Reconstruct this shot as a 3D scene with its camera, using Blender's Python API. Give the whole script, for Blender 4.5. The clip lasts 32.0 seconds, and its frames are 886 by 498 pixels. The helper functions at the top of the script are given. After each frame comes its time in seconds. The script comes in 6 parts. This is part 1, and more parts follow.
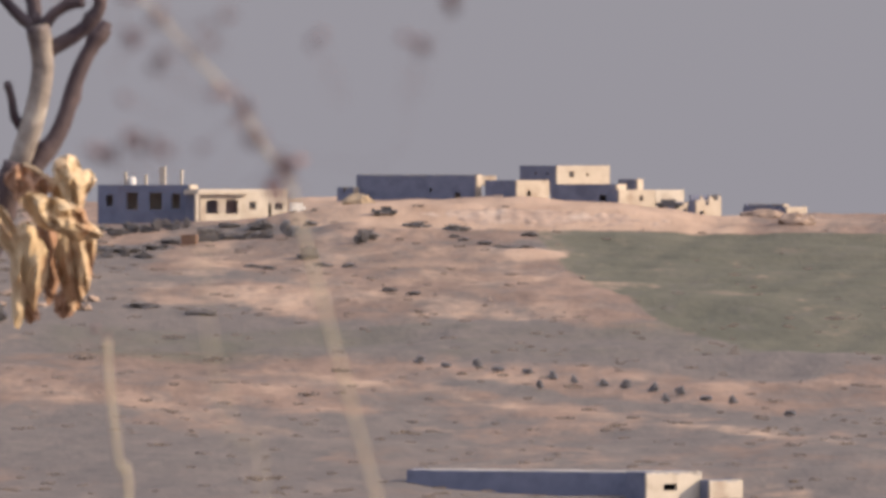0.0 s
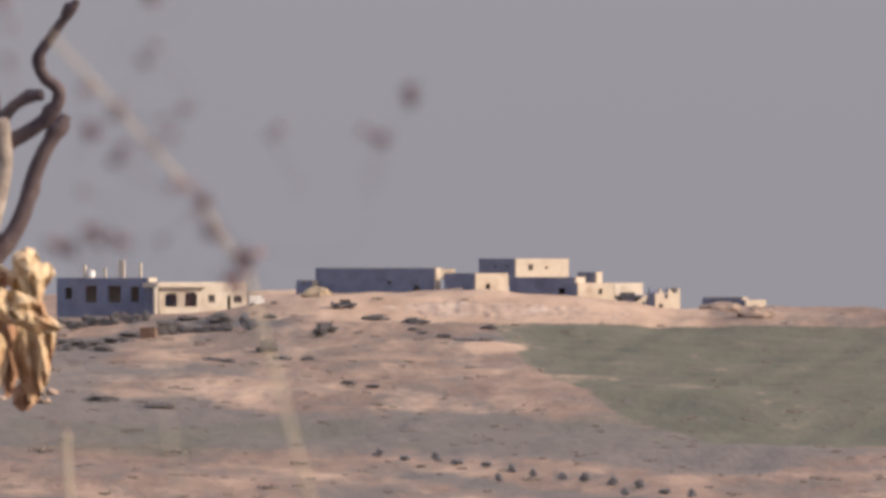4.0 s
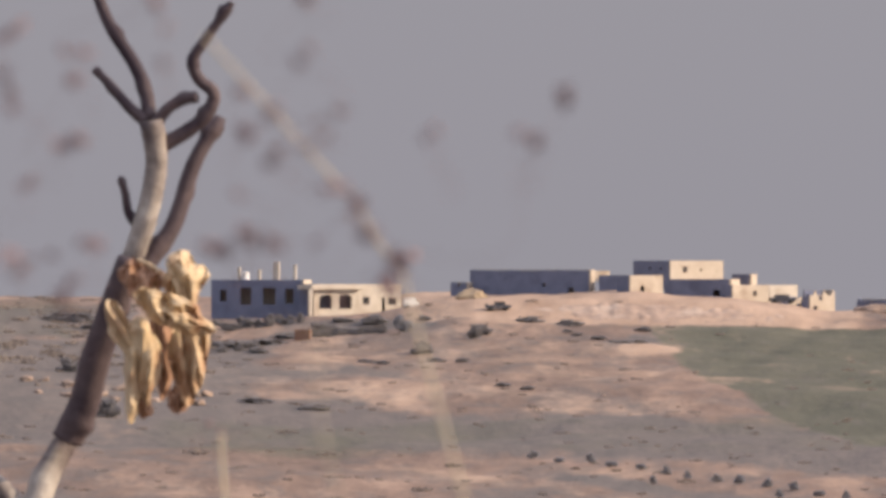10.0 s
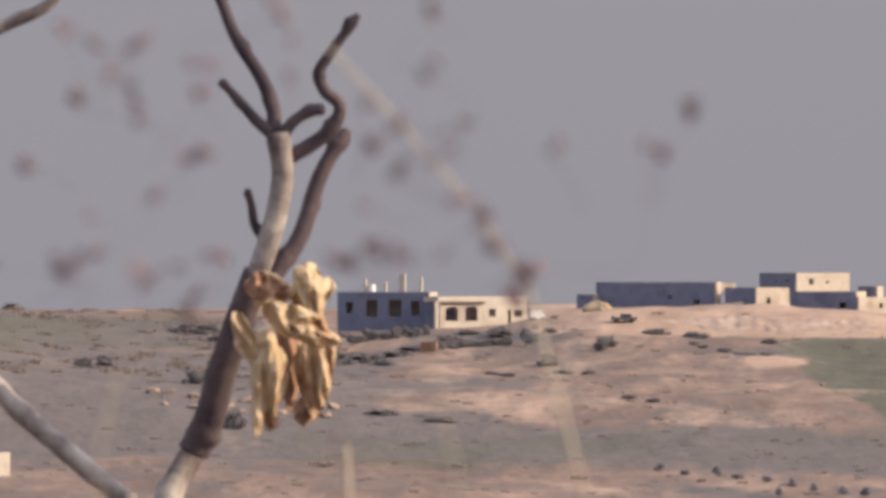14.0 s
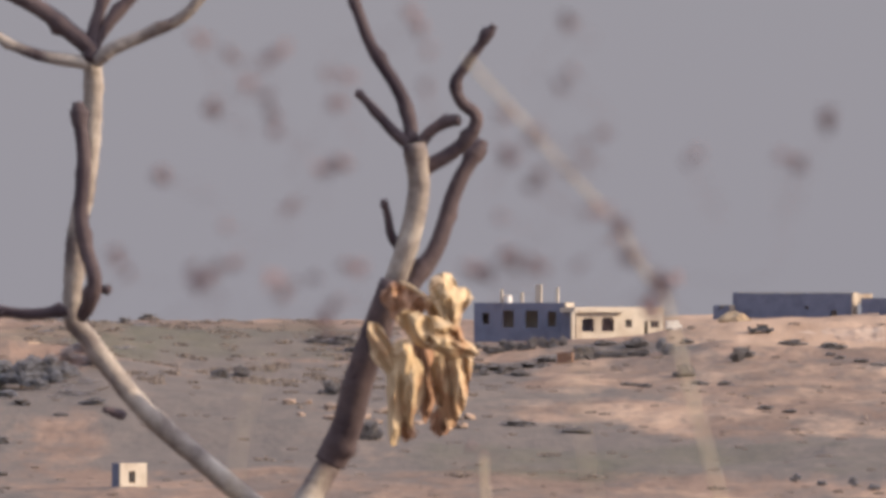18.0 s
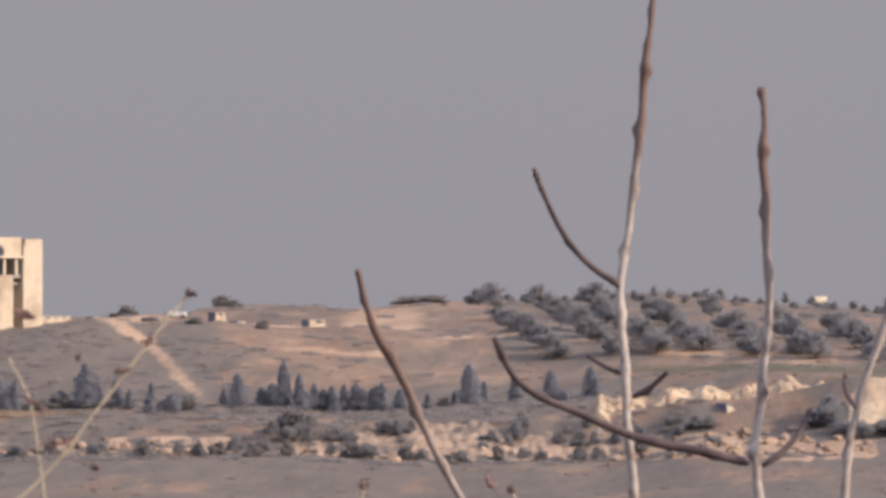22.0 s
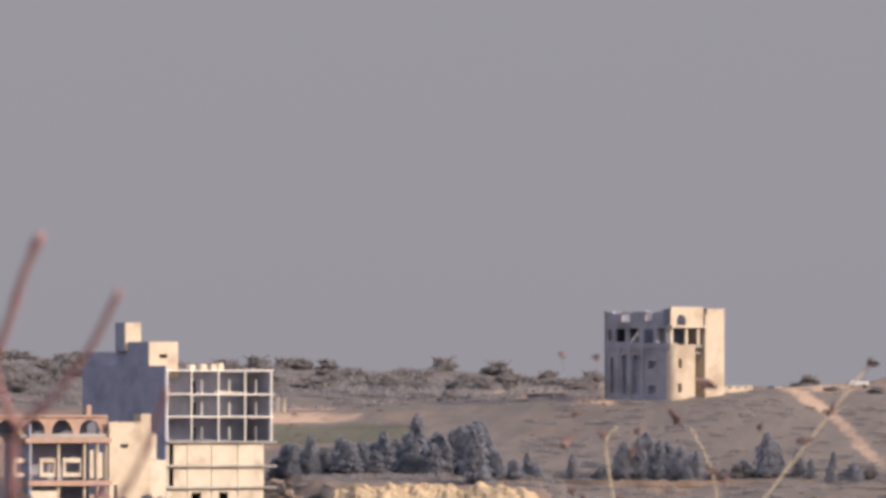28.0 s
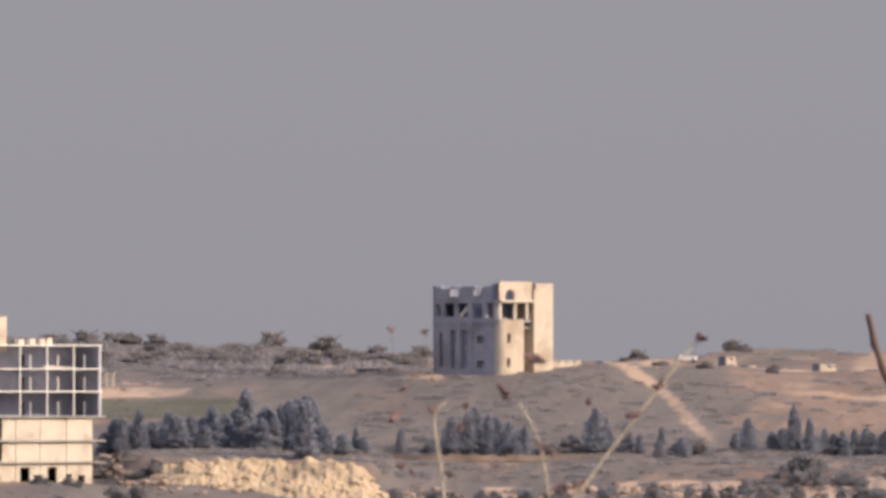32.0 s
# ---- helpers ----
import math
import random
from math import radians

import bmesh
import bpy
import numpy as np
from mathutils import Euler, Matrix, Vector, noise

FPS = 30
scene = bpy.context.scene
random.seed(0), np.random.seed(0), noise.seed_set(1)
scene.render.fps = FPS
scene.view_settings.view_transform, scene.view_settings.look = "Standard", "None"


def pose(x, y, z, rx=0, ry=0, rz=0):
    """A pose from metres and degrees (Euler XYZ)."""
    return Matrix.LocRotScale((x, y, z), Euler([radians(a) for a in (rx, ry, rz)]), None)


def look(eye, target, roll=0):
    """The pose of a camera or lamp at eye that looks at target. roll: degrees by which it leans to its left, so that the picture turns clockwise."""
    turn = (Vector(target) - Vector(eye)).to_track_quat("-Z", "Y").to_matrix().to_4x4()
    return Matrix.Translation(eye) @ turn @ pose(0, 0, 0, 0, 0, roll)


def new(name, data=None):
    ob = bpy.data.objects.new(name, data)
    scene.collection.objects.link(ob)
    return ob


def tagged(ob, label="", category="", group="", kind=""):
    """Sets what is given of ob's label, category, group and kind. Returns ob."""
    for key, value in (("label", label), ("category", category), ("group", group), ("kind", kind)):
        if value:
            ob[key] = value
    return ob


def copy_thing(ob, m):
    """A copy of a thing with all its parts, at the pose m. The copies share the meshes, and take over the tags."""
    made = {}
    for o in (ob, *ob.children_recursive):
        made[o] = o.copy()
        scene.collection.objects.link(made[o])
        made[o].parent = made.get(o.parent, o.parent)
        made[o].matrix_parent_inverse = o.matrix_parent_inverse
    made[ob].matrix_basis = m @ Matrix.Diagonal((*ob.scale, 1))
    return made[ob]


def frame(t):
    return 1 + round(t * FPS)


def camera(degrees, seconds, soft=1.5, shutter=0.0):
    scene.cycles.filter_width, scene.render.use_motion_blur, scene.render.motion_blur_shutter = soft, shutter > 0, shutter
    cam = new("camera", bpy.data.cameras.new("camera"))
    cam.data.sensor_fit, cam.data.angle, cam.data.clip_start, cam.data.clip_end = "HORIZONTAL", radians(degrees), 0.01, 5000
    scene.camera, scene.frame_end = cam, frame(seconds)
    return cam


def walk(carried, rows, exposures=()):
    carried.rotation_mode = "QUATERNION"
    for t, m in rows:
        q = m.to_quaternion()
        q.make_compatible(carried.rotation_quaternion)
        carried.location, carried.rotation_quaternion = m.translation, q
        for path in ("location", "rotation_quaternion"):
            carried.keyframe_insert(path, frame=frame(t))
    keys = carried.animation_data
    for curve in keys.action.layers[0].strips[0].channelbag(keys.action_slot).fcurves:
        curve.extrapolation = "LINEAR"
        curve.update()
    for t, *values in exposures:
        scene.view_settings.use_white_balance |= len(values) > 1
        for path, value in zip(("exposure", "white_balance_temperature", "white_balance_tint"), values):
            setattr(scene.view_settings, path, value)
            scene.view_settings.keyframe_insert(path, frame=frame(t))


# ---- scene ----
# bearings and heights of sight are counted in steps of 1 / F radian, as seen from the tripod
F = 17957.0
EYE = 1.6

cam = camera(5.0, 32.0, soft=3.7)
cam.data.dof.use_dof = True
cam.data.dof.focus_distance = 900.0
cam.data.dof.aperture_fstop = 125.0

# seconds, bearing to the right and tilt upwards in degrees; the tripod stands still
PATH = [
    (0, 0.5600, -0.5348), (0.5, 0.2161, -0.5037), (1, -0.2338, -0.4331), (1.5, -0.6463, -0.3679),
    (2, -1.0479, -0.3010), (2.5, -1.1010, -0.2375), (3, -0.4273, -0.1599), (3.5, 0.3664, -0.0869),
    (3.9, 0.7480, -0.0262), (4.3, 0.8287, 0.0420), (4.7, 0.7262, 0.1050), (5.1, 0.5583, 0.1499),
    (5.5, 0.4430, 0.1636), (6, 0.3808, 0.1560), (6.5, 0.3081, 0.1314), (7, 0.2307, 0.0799),
    (7.5, 0.1578, 0.0381), (8, 0.0880, 0.0045), (8.5, 0.0395, -0.0069), (9, -0.0000, -0.0000),
    (9.5, -0.0342, -0.0025), (10, -0.0810, 0.0021), (10.5, -0.1166, 0.0025), (11, -0.1653, 0.0046),
    (11.5, -0.2087, 0.0073), (12, -0.2631, 0.0138), (12.5, -0.3652, 0.0216), (13, -0.5119, 0.0417),
    (13.5, -0.6492, 0.0534), (14, -0.7929, 0.0708), (14.5, -0.8853, 0.0849), (15, -0.9243, 0.0971),
    (15.5, -0.8854, 0.1059), (16, -0.8115, 0.1125), (16.5, -0.7458, 0.1177), (17, -0.6782, 0.1249),
    (17.5, -0.7932, 0.1298), (18, -1.5633, 0.1312), (18.5, -2.4753, 0.1192), (19, -3.4514, 0.1518),
    (19.5, -4.3506, 0.2995), (20, -5.3463, 0.4454), (20.5, -6.3340, 0.5214), (21, -7.4831, 0.5381),
    (21.5, -8.5514, 0.4926), (22, -9.5144, 0.3991), (22.5, -9.7477, 0.2999), (23, -9.4608, 0.2185),
    (23.5, -9.6896, 0.1740), (24, -10.6884, 0.1587), (24.5, -11.4154, 0.1632), (24.9, -11.5811, 0.1431),
    (25.3, -11.3394, 0.1000), (25.7, -10.9784, 0.0686), (26.1, -10.7864, 0.0833), (26.5, -11.0512, 0.1788),
    (27, -12.1037, 0.4419), (27.5, -13.1993, 0.8336), (28, -13.3632, 0.7918), (28.5, -13.4920, 0.6852),
    (29, -13.6289, 0.5806), (29.5, -13.6560, 0.5125), (30, -13.5327, 0.4787), (30.5, -13.3139, 0.4922),
    (31, -13.0367, 0.5377), (31.5, -12.7528, 0.6011), (32, -12.3965, 0.6493),
]
walk(cam, [(t, pose(0, 0, EYE, 90 + tilt, 0, -bearing)) for t, bearing, tilt in PATH], [(0, 0.6)])

# ---- light ----
SUN_BEARING = 96.0
SUN_HEIGHT = 25.0
world = bpy.data.worlds.new("hazy_sky")
scene.world = world
world.use_nodes = True
wn, wl = world.node_tree.nodes, world.node_tree.links
wn.clear()
sky = wn.new("ShaderNodeTexSky")
sky.sky_type = "NISHITA"
sky.sun_disc = False
sky.sun_elevation = radians(SUN_HEIGHT)
sky.sun_rotation = radians(SUN_BEARING)
sky.dust_density = 1.5
sky_bg = wn.new("ShaderNodeBackground")
sky_bg.inputs["Strength"].default_value = 0.13
haze_bg = wn.new("ShaderNodeBackground")
haze_bg.inputs["Strength"].default_value = 0.655
sky_mix = wn.new("ShaderNodeMixShader")
# thick haze near the horizon thins out upwards
sky_way = wn.new("ShaderNodeTexCoord")
sky_up = wn.new("ShaderNodeSeparateXYZ")
haze_share = wn.new("ShaderNodeMapRange")
haze_share.interpolation_type = "SMOOTHSTEP"
for key, val in (("From Min", 0.09), ("From Max", 0.6), ("To Min", 0.97), ("To Max", 0.6)):
    haze_share.inputs[key].default_value = val
wl.new(sky_way.outputs["Generated"], sky_up.inputs[0])
wl.new(sky_up.outputs["Z"], haze_share.inputs["Value"])
wl.new(haze_share.outputs["Result"], sky_mix.inputs["Fac"])
# the haze glows broadly round the sun and brightens towards the zenith
sun_way = Vector((math.sin(radians(SUN_BEARING)) * math.cos(radians(SUN_HEIGHT)),
                  math.cos(radians(SUN_BEARING)) * math.cos(radians(SUN_HEIGHT)), math.sin(radians(SUN_HEIGHT))))
toward = wn.new("ShaderNodeVectorMath")
toward.operation = "DOT_PRODUCT"
toward.inputs[1].default_value = sun_way
wl.new(sky_way.outputs["Generated"], toward.inputs[0])


def rising(value, low, high, gain):
    step = wn.new("ShaderNodeMapRange")
    step.interpolation_type = "SMOOTHSTEP"
    for key, val in (("From Min", low), ("From Max", high), ("To Min", 0.0), ("To Max", gain)):
        step.inputs[key].default_value = val
    wl.new(value, step.inputs["Value"])
    return step.outputs["Result"]


def added(a, b):
    s = wn.new("ShaderNodeMath")
    s.operation = "ADD"
    wl.new(a, s.inputs[0])
    if isinstance(b, float):
        s.inputs[1].default_value = b
    else:
        wl.new(b, s.inputs[1])
    return s.outputs[0]


glow = added(rising(sky_up.outputs["Z"], 0.08, 0.9, 2.2), rising(toward.outputs["Value"], 0.1, 1.0, 2.4))
wl.new(added(glow, 0.635), haze_bg.inputs["Strength"])
haze_tone = wn.new("ShaderNodeMix")
haze_tone.data_type = "RGBA"
haze_tone.inputs["A"].default_value = (0.325, 0.312, 0.352, 1)
haze_tone.inputs["B"].default_value = (0.318, 0.316, 0.375, 1)
wl.new(rising(sky_up.outputs["Z"], 0.06, 0.5, 1.0), haze_tone.inputs["Factor"])
wl.new(haze_tone.outputs["Result"], haze_bg.inputs["Color"])
sky_out = wn.new("ShaderNodeOutputWorld")
wl.new(sky.outputs["Color"], sky_bg.inputs["Color"])
wl.new(sky_bg.outputs[0], sky_mix.inputs[1])
wl.new(haze_bg.outputs[0], sky_mix.inputs[2])
wl.new(sky_mix.outputs[0], sky_out.inputs["Surface"])

sun_data = bpy.data.lights.new("sun", "SUN")
sun_data.energy = 3.7
sun_data.angle = radians(0.6)
sun_data.color = (1.0, 0.78, 0.555)
sun = new("sun", sun_data)
sun.matrix_world = look(sun_way * 100, (0, 0, 0))


# ---- materials ----
def surface(name, low, high, scale=1.0, rough=0.85, bump=0.3, fine=9.0, stain=None, stain_scale=0.15, island=0.0, metal=0.0, young=None, through_light=0.0):
    """Two tones mixed by coarse and fine noise, an optional stain tone, and fine relief."""
    m = bpy.data.materials.new(name)
    m.use_nodes = True
    n, l = m.node_tree.nodes, m.node_tree.links
    b = n["Principled BSDF"]
    b.inputs["Roughness"].default_value = rough
    b.inputs["Metallic"].default_value = metal
    b.inputs["Specular IOR Level"].default_value = 0.25
    co = n.new("ShaderNodeTexCoord")
    geo = n.new("ShaderNodeNewGeometry")
    a = n.new("ShaderNodeTexNoise")
    a.inputs["Scale"].default_value = scale
    a.inputs["Detail"].default_value = 6
    a.inputs["Roughness"].default_value = 0.65
    l.new(geo.outputs["Position"], a.inputs["Vector"])
    ramp = n.new("ShaderNodeValToRGB")
    ramp.color_ramp.elements[0].position, ramp.color_ramp.elements[1].position = 0.3, 0.7
    ramp.color_ramp.elements[0].color, ramp.color_ramp.elements[1].color = (*low, 1), (*high, 1)
    l.new(a.outputs["Fac"], ramp.inputs["Fac"])
    colour = ramp.outputs["Color"]
    if stain:
        s = n.new("ShaderNodeTexNoise")
        s.inputs["Scale"].default_value = stain_scale
        s.inputs["Detail"].default_value = 5
        l.new(geo.outputs["Position"], s.inputs["Vector"])
        sr = n.new("ShaderNodeMapRange")
        sr.inputs["From Min"].default_value, sr.inputs["From Max"].default_value = 0.5, 0.68
        l.new(s.outputs["Fac"], sr.inputs["Value"])
        mix = n.new("ShaderNodeMix")
        mix.data_type = "RGBA"
        mix.inputs["B"].default_value = (*stain, 1)
        l.new(sr.outputs["Result"], mix.inputs["Factor"])
        l.new(colour, mix.inputs["A"])
        colour = mix.outputs["Result"]
    if young:
        at = n.new("ShaderNodeAttribute")
        at.attribute_name = "age"
        am = n.new("ShaderNodeMapRange")
        am.inputs["From Min"].default_value, am.inputs["From Max"].default_value = 0.3, 0.75
        l.new(at.outputs["Fac"], am.inputs["Value"])
        ym = n.new("ShaderNodeMix")
        ym.data_type = "RGBA"
        ym.inputs["B"].default_value = (*young, 1)
        l.new(am.outputs["Result"], ym.inputs["Factor"])
        l.new(colour, ym.inputs["A"])
        colour = ym.outputs["Result"]
    if island:
        hsv = n.new("ShaderNodeHueSaturation")
        mr = n.new("ShaderNodeMapRange")
        mr.inputs["To Min"].default_value, mr.inputs["To Max"].default_value = 1 - island, 1 + island
        l.new(geo.outputs["Random Per Island"], mr.inputs["Value"])
        l.new(mr.outputs["Result"], hsv.inputs["Value"])
        l.new(colour, hsv.inputs["Color"])
        colour = hsv.outputs["Color"]
    l.new(colour, b.inputs["Base Color"])
    if bump:
        f = n.new("ShaderNodeTexNoise")
        f.inputs["Scale"].default_value = scale * fine
        f.inputs["Detail"].default_value = 4
        l.new(geo.outputs["Position"], f.inputs["Vector"])
        bm = n.new("ShaderNodeBump")
        bm.inputs["Strength"].default_value = bump
        bm.inputs["Distance"].default_value = 0.3 / (scale * fine)
        l.new(f.outputs["Fac"], bm.inputs["Height"])
        l.new(bm.outputs["Normal"], b.inputs["Normal"])
    if through_light:
        tr = n.new("ShaderNodeBsdfTranslucent")
        l.new(colour, tr.inputs["Color"])
        ms = n.new("ShaderNodeMixShader")
        ms.inputs["Fac"].default_value = through_light
        l.new(b.outputs[0], ms.inputs[1])
        l.new(tr.outputs[0], ms.inputs[2])
        l.new(ms.outputs[0], n["Material Output"].inputs["Surface"])
    return m


def glass_mat(name, tone):
    m = bpy.data.materials.new(name)
    m.use_nodes = True
    b = m.node_tree.nodes["Principled BSDF"]
    b.inputs["Base Color"].default_value = (*tone, 1)
    b.inputs["Roughness"].default_value = 0.12
    return m


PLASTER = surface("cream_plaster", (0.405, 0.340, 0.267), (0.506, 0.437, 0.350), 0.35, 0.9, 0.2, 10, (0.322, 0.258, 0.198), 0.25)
# second tower tone: blue-grey shade mixed into the stone of the unlit side
TOWER_SHADE = surface("weathered_tower_shade", (0.240, 0.237, 0.275), (0.325, 0.318, 0.352), 0.35, 0.9, 0.3, 8, (0.198, 0.188, 0.205), 0.25)
WHITEWASH = surface("whitewash", (0.451, 0.396, 0.322), (0.552, 0.492, 0.409), 0.5, 0.85, 0.15, 10, (0.368, 0.304, 0.239), 0.3)
CONCRETE = surface("bare_concrete", (0.25, 0.235, 0.225), (0.36, 0.34, 0.32), 0.4, 0.92, 0.3, 9, (0.22, 0.20, 0.19), 0.2)
# dark blue tone paints shade into walls away from the sun and interiors
SHADE_WALL = surface("shade_toned_wall", (0.132, 0.146, 0.204), (0.181, 0.194, 0.258), 0.6, 0.95, 0.3, 8, (0.112, 0.123, 0.172), 0.25)
# block tone with blue shade and a lift for haze put into its colour
BLOCK_SHADE_PALE = surface("shade_toned_blockwork", (0.218, 0.228, 0.292), (0.289, 0.298, 0.368), 0.6, 0.95, 0.3, 8, (0.183, 0.192, 0.248), 0.25)
TERRACOTTA = surface("pink_stone_trim", (0.285, 0.190, 0.152), (0.385, 0.265, 0.215), 0.8, 0.9, 0.25, 8)
LIMESTONE = surface("pale_limestone", (0.312, 0.230, 0.144), (0.446, 0.342, 0.225), 0.25, 0.95, 0.3, 5, (0.260, 0.200, 0.136), 0.12, 0.0)
QUARRY = surface("pale_quarry_stone", (0.328, 0.237, 0.169), (0.503, 0.404, 0.294), 0.22, 0.95, 0.5, 4, (0.242, 0.179, 0.139), 0.11, 0.0)
RUBBLE = surface("weathered_rubble", (0.189, 0.141, 0.111), (0.370, 0.273, 0.208), 0.4, 0.95, 0.5, 5, (0.132, 0.108, 0.094), 0.14, 0.0)
RUST = surface("rusted_metal", (0.16, 0.09, 0.06), (0.28, 0.17, 0.11), 3.0, 0.7, 0.2, 6, None, 1, 0, 0.3)
PAINT_WHITE = surface("white_paint", (0.70, 0.68, 0.64), (0.80, 0.78, 0.74), 2.0, 0.5, 0.05, 6)
CAR_DARK = surface("dark_car_paint", (0.05, 0.05, 0.06), (0.09, 0.09, 0.10), 2.0, 0.4, 0.02, 6)
TYRE = surface("tyre_rubber", (0.02, 0.02, 0.02), (0.04, 0.04, 0.04), 5.0, 0.9, 0.1, 6)
WOOD = surface("brown_wood", (0.14, 0.08, 0.05), (0.24, 0.15, 0.09), 2.0, 0.8, 0.2, 8)
GLASS = glass_mat("window_glass", (0.03, 0.035, 0.04))
BARK = surface("fig_bark", (0.115, 0.088, 0.078), (0.46, 0.41, 0.35), 22.0, 0.8, 0.9, 6, (0.055, 0.036, 0.040), 17.0)
BARK_YOUNG = surface("young_shoot_bark", (0.25, 0.22, 0.205), (0.44, 0.395, 0.365), 40.0, 0.75, 0.4, 9, (0.12, 0.085, 0.08), 30.0, young=(0.115, 0.075, 0.066))
BARK_DARK = surface("dark_fig_bark", (0.040, 0.028, 0.034), (0.120, 0.088, 0.086), 26.0, 0.7, 0.7, 7, (0.036, 0.024, 0.030), 16.0)
BARK_RED = surface("reddish_twig_bark", (0.23, 0.115, 0.118), (0.34, 0.195, 0.185), 30.0, 0.8, 0.3, 8)
BARK_TREE = surface("tree_bark", (0.09, 0.07, 0.055), (0.17, 0.13, 0.10), 4.0, 0.95, 0.5, 6)
DRY_LEAF = surface("dry_leaf", (0.50, 0.36, 0.205), (0.76, 0.61, 0.40), 30.0, 0.75, 0.4, 6, (0.38, 0.22, 0.12), 30.0, through_light=0.2)
LEAF_BROWN_SHADE = surface("brown_shaded_leaf", (0.20, 0.105, 0.066), (0.40, 0.24, 0.15), 22.0, 0.8, 0.5, 6)
SEED_DARK = surface("dark_seed_pod", (0.105, 0.066, 0.062), (0.170, 0.112, 0.105), 90.0, 0.9, 0.2, 4)
STRAW = surface("dry_straw", (0.40, 0.335, 0.235), (0.54, 0.465, 0.34), 60.0, 0.8, 0.2, 5)
SEED = surface("dry_seed_head", (0.150, 0.098, 0.098), (0.24, 0.165, 0.162), 90.0, 0.9, 0.2, 4)
# leaf tones raised, most towards blue-grey, painting distance haze into the foliage
OLIVE_LEAF = surface("hazy_olive_foliage", (0.252, 0.254, 0.278), (0.306, 0.302, 0.312), 0.8, 0.9, 0.0, 5, None, 1, 0.15, through_light=0.5)
CYPRESS_LEAF = surface("hazy_conifer_foliage", (0.250, 0.264, 0.312), (0.290, 0.300, 0.340), 0.8, 0.9, 0.0, 5, None, 1, 0.15, through_light=0.5)
HILL_LEAF = surface("hazy_hill_foliage", (0.250, 0.236, 0.244), (0.300, 0.278, 0.276), 0.05, 0.9, 0.0, 5, None, 1, 0.05, through_light=0.5)
BUSH_LEAF = surface("hazy_bush_foliage", (0.235, 0.225, 0.232), (0.295, 0.275, 0.268), 0.8, 0.9, 0.0, 5, None, 1, 0.12, through_light=0.5)
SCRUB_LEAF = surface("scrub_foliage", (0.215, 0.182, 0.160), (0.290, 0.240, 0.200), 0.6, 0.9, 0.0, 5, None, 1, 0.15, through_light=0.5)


def ground_material():
    """Dry hillside: earth, pale dust, green crop and dark scrub, mixed by where each lies."""
    m = bpy.data.materials.new("dry_hillside")
    m.use_nodes = True
    n, l = m.node_tree.nodes, m.node_tree.links
    b = n["Principled BSDF"]
    b.inputs["Roughness"].default_value = 0.95
    b.inputs["Specular IOR Level"].default_value = 0.1
    geo = n.new("ShaderNodeNewGeometry")
    strips = n.new("ShaderNodeVectorMath")
    strips.operation = "MULTIPLY"
    strips.inputs[1].default_value = (1.0, 0.36, 1.0)
    l.new(geo.outputs["Position"], strips.inputs[0])

    def noise_tex(scale, detail=5, rough=0.6):
        t = n.new("ShaderNodeTexNoise")
        t.inputs["Scale"].default_value = scale
        t.inputs["Detail"].default_value = detail
        t.inputs["Roughness"].default_value = rough
        l.new(strips.outputs[0], t.inputs["Vector"])
        return t.outputs["Fac"]

    def ramp(fac, stops):
        r = n.new("ShaderNodeValToRGB")
        e = r.color_ramp.elements
        while len(e) < len(stops):
            e.new(0.5)
        for s, (p, c) in zip(e, stops):
            s.position, s.color = p, (*c, 1)
        l.new(fac, r.inputs["Fac"])
        return r.outputs["Color"]

    def mixed(fac, a, c):
        x = n.new("ShaderNodeMix")
        x.data_type = "RGBA"
        l.new(fac, x.inputs["Factor"])
        l.new(a, x.inputs["A"])
        l.new(c, x.inputs["B"])
        return x.outputs["Result"]

    def spread(name, wide, strength):
        """The field's own edge, broken up by noise."""
        at = n.new("ShaderNodeAttribute")
        at.attribute_name = name
        ad = n.new("ShaderNodeMath")
        ad.operation = "MULTIPLY_ADD"
        ad.inputs[1].default_value = strength
        ad.inputs[2].default_value = -strength / 2
        l.new(noise_tex(wide, 4, 0.7), ad.inputs[0])
        su = n.new("ShaderNodeMath")
        su.operation = "ADD"
        l.new(at.outputs["Fac"], su.inputs[0])
        l.new(ad.outputs[0], su.inputs[1])
        mr = n.new("ShaderNodeMapRange")
        mr.interpolation_type = "SMOOTHSTEP"
        mr.inputs["From Min"].default_value, mr.inputs["From Max"].default_value = 0.3, 0.7
        l.new(su.outputs[0], mr.inputs["Value"])
        return mr.outputs["Result"]

    earth = ramp(noise_tex(0.09, 8, 0.75), [(0.38, (0.106, 0.078, 0.065)), (0.46, (0.173, 0.121, 0.094)), (0.54, (0.242, 0.167, 0.127)), (0.63, (0.328, 0.231, 0.175))])
    grain = ramp(noise_tex(0.35, 7, 0.75), [(0.36, (0.095, 0.072, 0.061)), (0.5, (0.171, 0.122, 0.095)), (0.64, (0.285, 0.199, 0.152))])
    half = n.new("ShaderNodeValue")
    half.outputs[0].default_value = 0.40
    earth = mixed(half.outputs[0], earth, grain)
    broad = ramp(noise_tex(0.022, 6, 0.7), [(0.38, (0.100, 0.077, 0.067)), (0.5, (0.180, 0.126, 0.099)), (0.62, (0.294, 0.203, 0.154))])
    earth = mixed(half.outputs[0], earth, broad)
    dust = ramp(noise_tex(0.12, 6), [(0.3, (0.249, 0.173, 0.125)), (0.7, (0.408, 0.296, 0.217))])
    crop = ramp(noise_tex(0.08, 7, 0.7), [(0.3, (0.074, 0.074, 0.055)), (0.6, (0.106, 0.100, 0.075)), (0.8, (0.166, 0.133, 0.101))])
